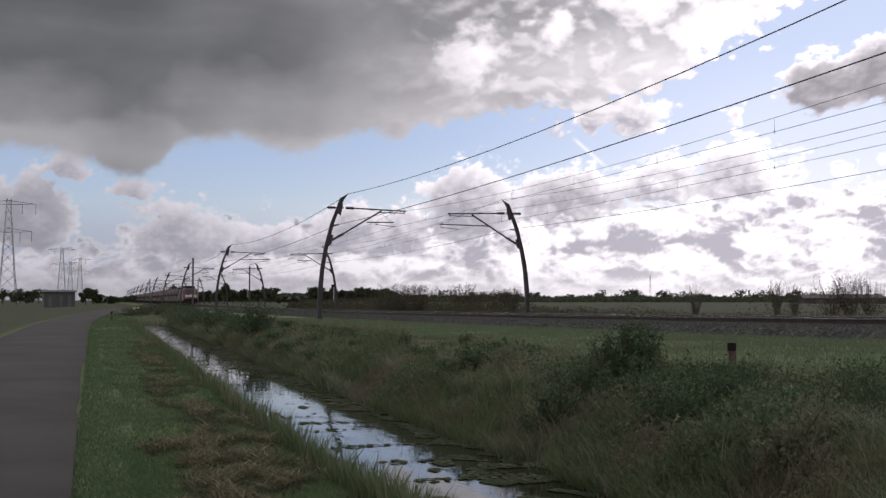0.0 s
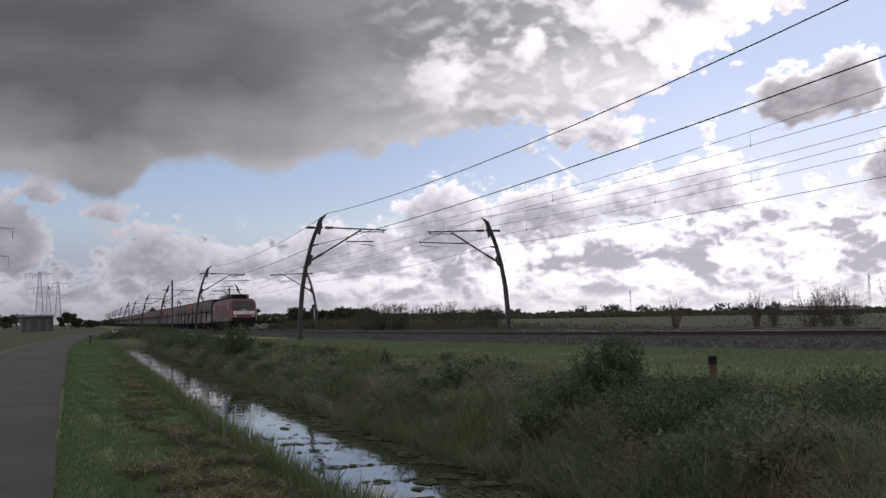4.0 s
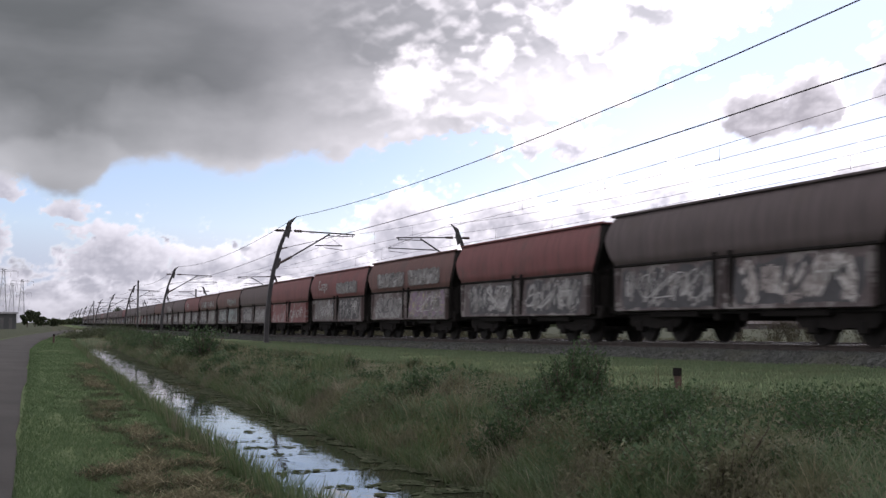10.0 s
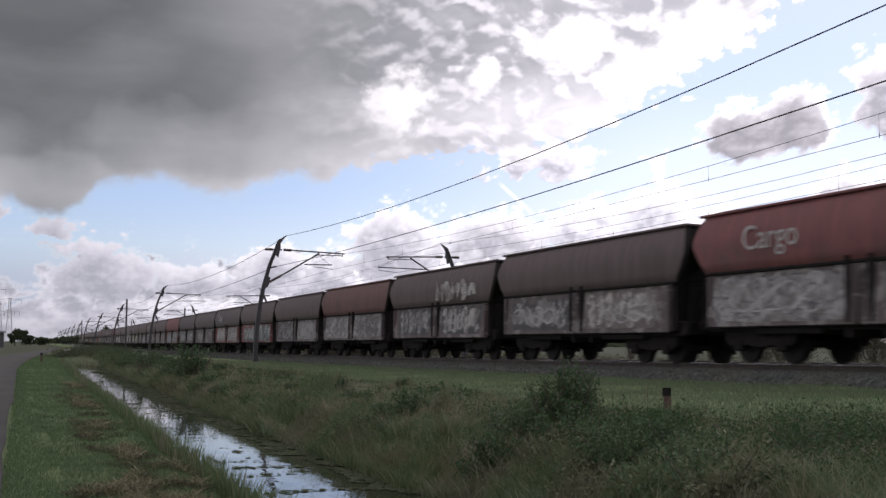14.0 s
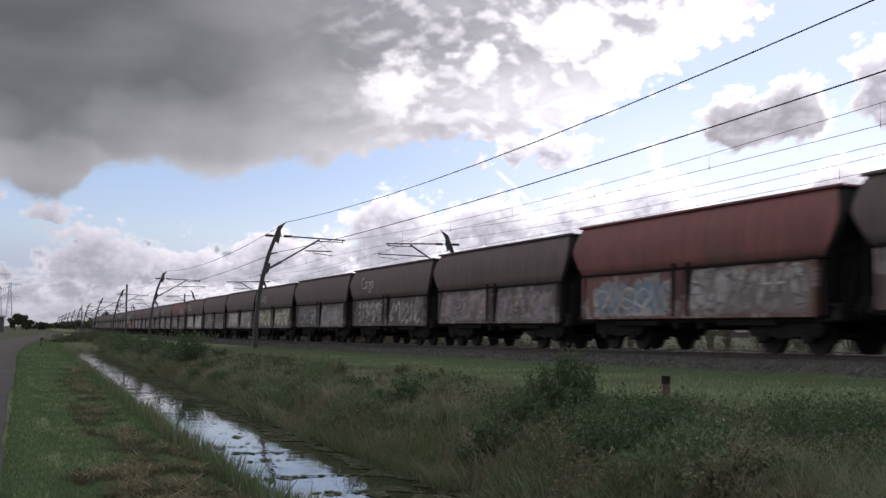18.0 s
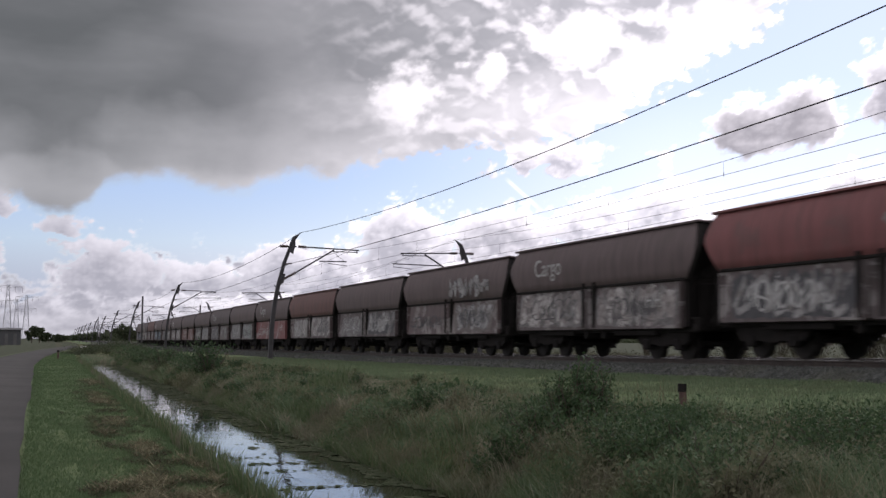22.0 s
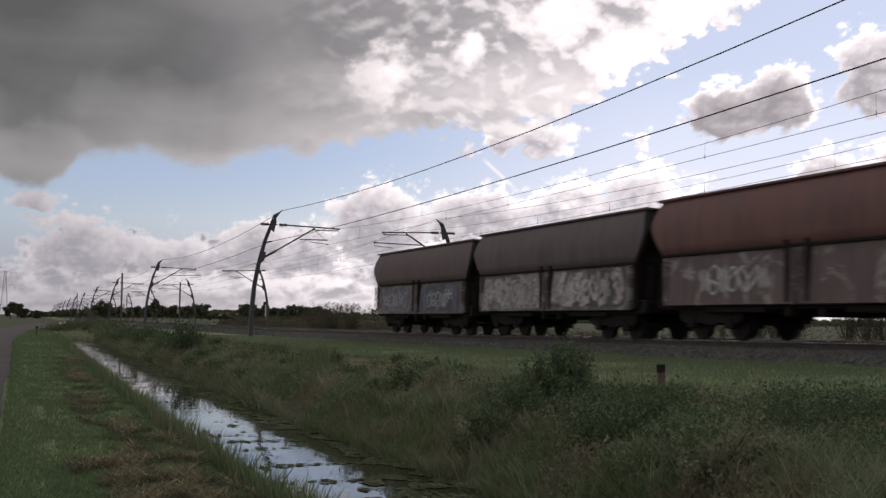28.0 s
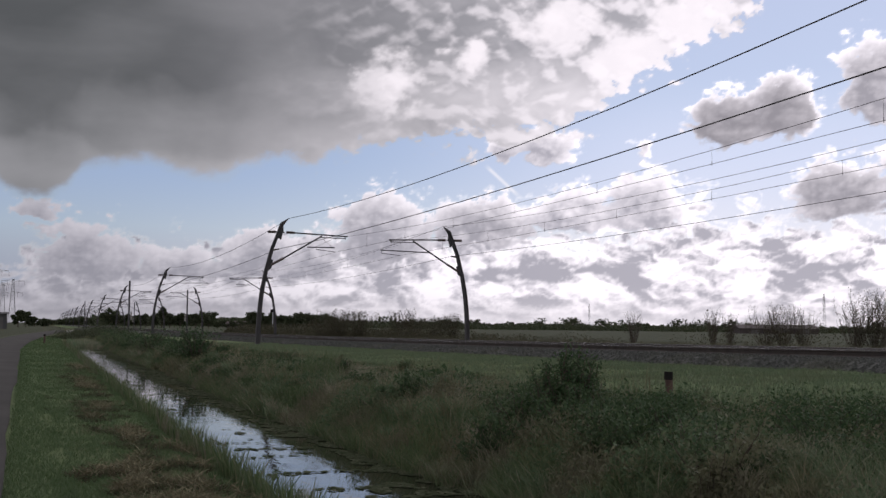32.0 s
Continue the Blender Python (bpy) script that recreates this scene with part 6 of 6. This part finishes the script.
def tree(x, y, height, width, count, leaf, seed, label, z=None, group="far trees"):
    rng = np.random.default_rng(seed)
    gz = ground_z(x, y) if z is None else z
    ob = thing("tree", label, "tree", group, at=pose(x, y, gz - 0.1))
    bm = bmesh.new()
    tube(bm, [(0, 0, 0), (0.02 * height, 0, height * 0.3), (0, 0.02 * height, height * 0.75)], [0.035 * height, 0.025 * height, 0.008 * height], 7)
    clumps = []
    for i in range(int(9 + width)):
        a, r = rng.uniform(0, 6.28), width * 0.5 * rng.uniform(0.25, 0.9)
        h = height * rng.uniform(0.3, 0.9)
        r *= 1.15 - 0.75 * abs(h / height - 0.5)
        end = (math.cos(a) * r, math.sin(a) * r, h)
        tube(bm, [(0, 0, h * 0.55), end], [0.012 * height, 0.003 * height], 5)
        clumps.append((end, rng.uniform(0.13, 0.26) * width))
    clumps.append(((0, 0, height * 0.85), 0.2 * width))
    part("trunk", bm, M["bark"], ob)
    pos = []
    for i in range(count):
        c, r = clumps[rng.integers(len(clumps))]
        d = rng.normal(size=3)
        d *= r * rng.uniform(0.4, 1.0) / np.linalg.norm(d)
        pos.append((c[0] + d[0], c[1] + d[1], max(0.3, c[2] + d[2] * 0.8)))
    leaf_cloud("crown", np.array(pos), leaf, M["tree_leaf"], ob, seed + 1)
    return ob


def polar(az, dist):
    return dist * math.sin(radians(az)), dist * math.cos(radians(az))


def far_growth():
    rng = random.Random(5)
    # wood behind the railway
    az = 4.3
    k = 0
    while az < 15.2:
        d = rng.uniform(330, 420)
        x, y = polar(az, d)
        h = (1.25 + d * math.tan(radians(rng.uniform(0.42, 0.72)))) * rng.uniform(0.9, 1.08)
        if not 9.3 < az < 10.9:
            tree(x, y, h, h * rng.uniform(0.8, 1.3), 900, 0.5, 100 + k, "dark leafy tree in the wood behind the railway", 0.0)
        else:
            tree(x, y, h * 0.55, h * 0.7, 400, 0.42, 100 + k, "low dark tree in the wood behind the railway", 0.0)
        az += rng.uniform(0.28, 0.5)
        k += 1
    # the dark conifer that stands up out of it
    x, y = polar(6.9, 335)
    tree(x, y, 6.3, 3.2, 900, 0.4, 190, "taller dark tree at the edge of the wood", 0.0)
    # tree line on the horizon to the right
    az = 15.0
    while az < 46:
        d = rng.uniform(620, 760)
        x, y = polar(az, d)
        h = 1.0 + d * math.tan(radians(rng.choice([0.14, 0.2, 0.27, 0.36, 0.48])))
        tree(x, y, h, h * rng.uniform(1.2, 2.6), 260, 0.8, 300 + k, "distant dark tree on the horizon", 0.0)
        az += rng.uniform(0.3, 0.62)
        k += 1
    # trees beside the lane's far end and on the left
    for az, d, el, w in ((0.15, 300, 0.58, 0.8), (0.5, 330, 0.5, 1.0), (0.9, 330, 0.25, 1.2), (1.3, 360, 0.2, 1.4), (-3.6, 380, 0.5, 1.5), (-3.0, 390, 0.52, 1.4), (-2.5, 380, 0.46, 1.3), (-2.0, 420, 0.5, 1.4), (-4.3, 380, 0.5, 1.5), (-0.9, 360, 0.5, 1.0), (-5.1, 380, 0.5, 1.4)):
        x, y = polar(az, d)
        h = 1.25 + d * math.tan(radians(el))
        tree(x, y, h, h * w, 800, 0.42, 700 + k, "dark tree beyond the lane", -0.1)
        k += 1
    # far wooded rise where the line runs out of sight
    for i in range(26):
        az = 1.6 + 0.16 * i
        d = 640 + rng.uniform(-30, 30)
        x, y = polar(az, d)
        h = 1.4 + d * math.tan(radians(0.06 + 0.17 * math.sin(math.pi * min(1, i / 20))))
        tree(x, y, h, h * 2.0, 320, 0.75, 900 + i, "distant dark tree on the horizon", 0.0)
    # willow scrub just behind the tracks
    for az, d, el, r, c in ((14.9, 104, 0.45, 1.3, 420), (15.6, 102, 0.78, 1.3, 500), (16.5, 100, 0.72, 1.3, 480), (18.8, 99, 0.85, 0.95, 420), (19.4, 98, 0.4, 1.0, 300), (20.5, 96, 0.45, 1.0, 300), (21.3, 95, 0.6, 0.8, 280), (30.4, 72, 0.85, 0.5, 80), (34.3, 66, 1.05, 0.35, 130), (35.1, 66, 0.8, 0.35, 100), (36.8, 60, 1.1, 0.8, 420), (37.6, 60, 1.25, 0.7, 380), (38.6, 60, 0.95, 0.7, 320), (40.9, 54, 1.5, 0.7, 420), (41.8, 54, 2.0, 1.0, 620), (42.6, 53, 1.8, 1.0, 620), (43.5, 53, 1.6, 1.0, 500)):
        x, y = polar(az, d)
        h = 1.25 + d * math.tan(radians(el)) - ground_z(x, y)
        leafy_bush(x, y, h * 1.05, r * 1.45, int(c * (5 if d < 80 else 9)), 0.034 if d < 80 else 0.05, M["willow_leaf"], 500 + int(az * 10), "willow_shrub", "open willow shrub with upright shoots behind the tracks", "shrub", 60, "willow scrub", 0.0026, 0.055)


def tussocks():
    """Tufts of long arching grass on the bank, each from one root."""
    rng = np.random.default_rng(83)
    roots = 620
    y = 5.0 + 48.0 * rng.random(roots) ** 1.7
    x = 3.9 + 4.4 * rng.random(roots) ** 1.3
    x += np.array([drift(b) for b in y])
    size = rng.uniform(0.6, 1.15, roots) * np.where(x > 6.5, 0.6, 1.0)
    each = 70
    i = np.repeat(np.arange(roots), each)
    px = x[i] + rng.normal(size=len(i)) * 0.06 * size[i]
    py = y[i] + rng.normal(size=len(i)) * 0.06 * size[i]
    pz = np.repeat(np.array([ground_z(a, b) for a, b in zip(x, y)]), each) - 0.02
    h = 0.34 * size[i] * rng.uniform(0.5, 1.1, len(i))
    pale = np.repeat(rng.random(roots) < np.where((y > 11) & (y < 40), 0.5, 0.25), each)
    pos = np.stack([px, py, pz], 1)
    wide = (0.006 + 0.0006 * py) * rng.uniform(0.6, 1.3, len(i))
    blades("grass_tussocks", pos[~pale], h[~pale], wide[~pale], 1.25, M["reed"], 84, label="tufts of long arching grass on the ditch bank")
    blades("dry_tussocks", pos[pale], h[pale] * 1.1, wide[pale], 1.0, M["straw"], 85, label="pale half-dry grass tufts on the ditch bank")


def bank_plants():
    grown = lambda y: 1.0 if y < 22 or y in (33.5, 46.0) else 0.6
    for k, (x, y, h, r) in enumerate(((4.5, 88.0, 0.7, 1.6), (6.5, 92.0, 0.9, 1.8), (4.0, 97.0, 0.6, 1.7), (8.0, 99.0, 0.9, 2.0), (5.5, 106.0, 0.7, 2.0), (8.5, 112.0, 1.0, 2.2), (6.0, 122.0, 0.8, 2.4), (9.5, 130.0, 1.0, 2.6), (9.0, 142.0, 0.9, 2.6), (12.0, 137.0, 0.8, 2.4))):
        leafy_bush(x, y, h * 0.45, r, 3000, 0.05, M["tree_leaf"], 2000 + k, "bank_bush", "dark rough growth where the ditch ends", "bush", 26, "bank bushes")
    for x, y, h, r, c in ((5.42, 10.4, 0.98, 0.28, 3200), (5.22, 10.5, 0.80, 0.26, 2400), (5.55, 10.7, 0.78, 0.28, 2200), (5.3, 9.9, 0.62, 0.30, 2200), (5.62, 11.3, 0.62, 0.34, 1800), (4.95, 10.7, 0.52, 0.4, 2200), (5.0, 9.6, 0.45, 0.4, 2200), (5.05, 9.0, 0.5, 0.42, 2600), (4.75, 8.4, 0.42, 0.42, 2600), (5.3, 8.5, 0.5, 0.42, 2400), (5.7, 9.3, 0.5, 0.40, 2000), (4.9, 7.6, 0.36, 0.40, 2200), (5.5, 7.7, 0.34, 0.45, 2200), (7.0, 8.4, 0.42, 0.7, 3000), (7.7, 8.7, 0.4, 0.6, 2400), (6.5, 7.8, 0.38, 0.6, 2400), (7.2, 9.6, 0.35, 0.6, 1800), (8.1, 10.2, 0.3, 0.6, 1500), (5.3, 12.6, 0.4, 0.5, 900), (5.0, 33.5, 1.05, 0.8, 1300), (5.1, 35.5, 0.9, 0.7, 900), (5.0, 46.0, 0.95, 0.9, 900), (5.2, 26.5, 0.5, 0.22, 420), (5.5, 19.5, 0.5, 0.18, 260), (5.3, 60.0, 0.9, 0.9, 700), (5.6, 30.0, 0.6, 0.8, 600), (5.2, 38.5, 0.8, 0.9, 700), (5.4, 42.0, 0.7, 0.9, 700), (5.4, 50.0, 0.9, 1.1, 800), (5.6, 55.0, 0.8, 1.1, 700), (5.8, 66.0, 0.9, 1.2, 700), (6.0, 73.0, 0.9, 1.3, 700), (6.2, 80.0, 1.0, 1.5, 700), (5.2, 22.5, 0.5, 0.6, 500), (5.6, 15.2, 0.45, 0.6, 600), (6.4, 17.0, 0.4, 0.7, 500), (4.7, 29.0, 0.5, 0.7, 500)):
        leafy_bush(x, y, h * grown(y), r, c, 0.021 if y < 15 else 0.045, M["nettle"], int(y * 10), "nettle_bush", "dense dark green nettle clump on the ditch bank", "bush", 26, "nettle clumps")


def small_clumps():
    """Uneven tall weeds along the crest of the bank."""
    rng = random.Random(77)
    for i in range(120):
        y = 6.5 + 62 * rng.random() ** 1.6
        x = rng.uniform(4.2, 8.0) + drift(y)
        h, r = (0.5 if x > 6.6 else 1.0) * rng.uniform(0.25, 0.55) * (1.0 if y < 18 else 0.7) + (0.25 if i % 9 == 0 else 0.0), rng.uniform(0.22, 0.5)
        leafy_bush(x, y, h, r, int(500 + 1500 * r), 0.018 + 0.0006 * y, M["nettle"] if rng.random() < 0.6 else M["weedy"], 3000 + i, "weed_clump", "tall leafy weed clump on the crest of the bank", "weeds", 12, "weed clumps", 0.004)


grass()
reeds()
more_grass()
trackside_bushes()
far_wood()
bank_weeds()
tussocks()
duckweed()
bank_plants()
small_clumps()
far_growth()


# ---- posts, pylons, buildings ----
def field_post(x, y, top, w, label):
    ob = thing("post", label, "post", at=pose(x, y, ground_z(x, y) - 0.05, 0, 2, 8))
    h = top - ground_z(x, y) + 0.05
    bm = bmesh.new()
    tube(bm, [(0, 0, 0), (0.01, 0, h * 0.5), (0, 0.01, h)], [w * 0.55, w * 0.5, w * 0.47], 9)
    part("shaft", bm, M["wood"], ob)
    bm = bmesh.new()
    tube(bm, [(0, 0.01, h - 0.1), (0, 0.01, h + 0.02)], w * 0.58, 9)
    part("cap", bm, M["under"], ob, "dark worn post top")


def pylon(x, y, height, turn, slim):
    """A lattice tower with two cross-arms."""
    ob = thing("pylon", "grey lattice steel power pylon", "pylon", "power pylons", at=pose(x, y, 0, 0, 0, turn))
    s = height / 45.0

    def half(z):
        return np.interp(z, [0, 12, 40, 45], [4.2, 2.8, 1.0, 0.9]) * s * slim

    lv = [0, 6, 12, 17, 22, 26, 30, 34, 38, 42, 45]
    for a in ((-1, -1), (1, -1), (1, 1), (-1, 1)):
        bm = bmesh.new()
        tube(bm, [(a[0] * half(z), a[1] * half(z), z * s) for z in lv], 0.19 * s * slim, 4)
        part("leg", bm, M["galv"], ob)
    bm = bmesh.new()
    for z0, z1 in zip(lv, lv[1:]):
        for (ax, ay), (bx, by) in (((-1, -1), (1, -1)), ((1, -1), (1, 1)), ((1, 1), (-1, 1)), ((-1, 1), (-1, -1))):
            tube(bm, [(ax * half(z0), ay * half(z0), z0 * s), (bx * half(z1), by * half(z1), z1 * s)], 0.07 * s * slim, 4)
            tube(bm, [(bx * half(z0), by * half(z0), z0 * s), (ax * half(z1), ay * half(z1), z1 * s)], 0.07 * s * slim, 4)
    part("bracing", bm, M["galv"], ob)
    for z, reach in ((31, 9.5), (43, 11.0)) if slim == 1.0 else ((27, 3.6), (34, 4.6), (41, 3.2)):
        bm = bmesh.new()
        for q in (-1, 1):
            tube(bm, [(-reach * s, 0, z * s), (0, q * 0.9 * s, (z + 1.2) * s), (reach * s, 0, z * s)], 0.11 * s, 4)
            tube(bm, [(-reach * s, 0, z * s), (0, q * 0.9 * s, (z - 0.6) * s), (reach * s, 0, z * s)], 0.11 * s, 4)
        arm = part("cross_arm", bm, M["galv"], ob)
        for k in (-1, -0.5, 0.5, 1):
            bm = bmesh.new()
            tube(bm, [(k * reach * s, 0, z * s), (k * reach * s, 0, (z - 4.5) * s)], 0.09 * s, 4)
            part("insulator_string", bm, M["insulator"], arm)


def barn(x, y, w, d, eave, ridge, turn, wall, label, name="barn"):
    ob = thing(name, label, "building", at=pose(x, y, -0.1, 0, 0, turn))
    bm = bmesh.new()
    box(bm, (-w / 2, -d / 2, 0), (w / 2, d / 2, eave))
    part("wall", bm, M[wall], ob)
    bm = bmesh.new()
    v = [bm.verts.new(q) for q in ((-w / 2 - 0.4, -d / 2 - 0.4, eave), (w / 2 + 0.4, -d / 2 - 0.4, eave), (w / 2 + 0.4, 0, ridge), (-w / 2 - 0.4, 0, ridge), (-w / 2 - 0.4, d / 2 + 0.4, eave), (w / 2 + 0.4, d / 2 + 0.4, eave))]
    for f in ((0, 1, 2, 3), (3, 2, 5, 4), (0, 3, 4), (1, 5, 2), (0, 4, 5, 1)):
        bm.faces.new([v[i] for i in f])
    part("roof", bm, M["roof"] if wall != "cladding" else M["cladding"], ob)
    for k in (-0.3, 0.05, 0.32):
        bm = bmesh.new()
        box(bm, (k * w - w * 0.05, -d / 2 - 0.04, 0.05), (k * w + w * 0.05, -d / 2 + 0.1, eave * 0.75))
        part("door", bm, M["loco_grey"], ob)
    return ob


field_post(9.1, 14.5, 0.60, 0.115, "short reddish-brown wooden post in the meadow")
field_post(1.75, 74.0, 0.50, 0.12, "small dark wooden post at the edge of the verge")
for az, d, h, turn, slim in (((-3.4, 520, 45.0, 8, 1.0), (-0.97, 985, 45.0, 5, 1.0), (-0.57, 1370, 46.0, 5, 1.0), (-0.13, 1250, 46.0, 5, 1.0), (28.2, 1500, 33.5, 40, 0.45), (39.5, 1060, 34.5, 30, 0.5))):
    px, py = polar(az, d)
    pylon(px, py, h, turn, slim)
px, py = polar(-1.1, 230)
barn(px, py, 5.6, 8.0, 2.9, 3.25, 4, "cladding", "low grey shed with metal cladding beyond the lane", "shed")
px, py = polar(37.2, 400)
barn(px, py, 26.0, 14.0, 1.9, 3.2, -25, "brick", "low brick barn with a dark red roof across the fields")
px, py = polar(10.4, 420)
barn(px, py, 7.0, 6.0, 1.6, 2.6, -8, "brick", "small house with a pale gable behind the railway", "house")


def signal_box():
    y = 170.0
    ob = thing("track_sign", "small dark sign box on a thin pole beside the track", "railway sign", at=at_track(y, 17.0, -0.5))
    bm = bmesh.new()
    tube(bm, [(0, 0, 0), (0, 0, 3.7)], 0.07, 6)
    part("pole", bm, M["galv"], ob)
    bm = bmesh.new()
    box(bm, (-0.35, -0.1, 3.5), (0.35, 0.1, 3.95), 0.03)
    part("sign_box", bm, M["under"], ob)


signal_box()


def culvert():
    ob = thing("culvert_head", "pale concrete culvert head at the far end of the ditch", "culvert", at=pose(6.7, 150.0, 0.0))
    bm = bmesh.new()
    box(bm, (-0.5, -0.2, -0.2), (0.5, 0.2, 0.3), 0.04)
    part("wall", bm, M["white"], ob)


culvert()


# ---- what moves ----
def head_gap(t):
    """Where along the line the coupling behind the locomotive is at t seconds."""
    u = t - 16.0
    return -185.93 - 27.63 * u - 0.02 * u * u


def on_track(s):
    return pose(track_x(s), s, track_z(s), 0, 0, track_turn(s))


def roll(things, radius):
    """Wheelsets turn as they roll; all wheelsets on the same place of a bogie share one set of keys."""
    times = [k / 46.0 for k in range(1473)]
    shared = {}
    for ob in things:
        for b in ob.children:
            for w in b.children:
                if not w.name.startswith("wheelset"):
                    continue
                slot = round(w.location.y, 2)
                if slot not in shared:
                    walk(w, [(t, pose(0, slot, radius, math.degrees((head_gap(0.0) - head_gap(t)) / radius) % 360.0)) for t in times])
                    shared[slot] = w.animation_data
                else:
                    w.rotation_mode = "QUATERNION"
                    keys = w.animation_data_create()
                    keys.action = shared[slot].action
                    keys.action_slot = shared[slot].action_slot


def motions():
    times = [2.0 * k for k in range(17)]
    walk(LOCO, [(t, on_track(head_gap(t) - 9.4)) for t in times])
    for i, w in enumerate(WAGONS):
        walk(w, [(t, on_track(head_gap(t) + WAGON * (i + 0.5))) for t in times])
    roll(WAGONS, WHEEL_R)
    roll([LOCO], LOCO_WHEEL)
    walk(clouds, [(t, pose(0, 0, 0, 0, 0, 1.45 * (t - 16.0) / 32.0)) for t in (0.0, 16.0, 32.0)])


motions()
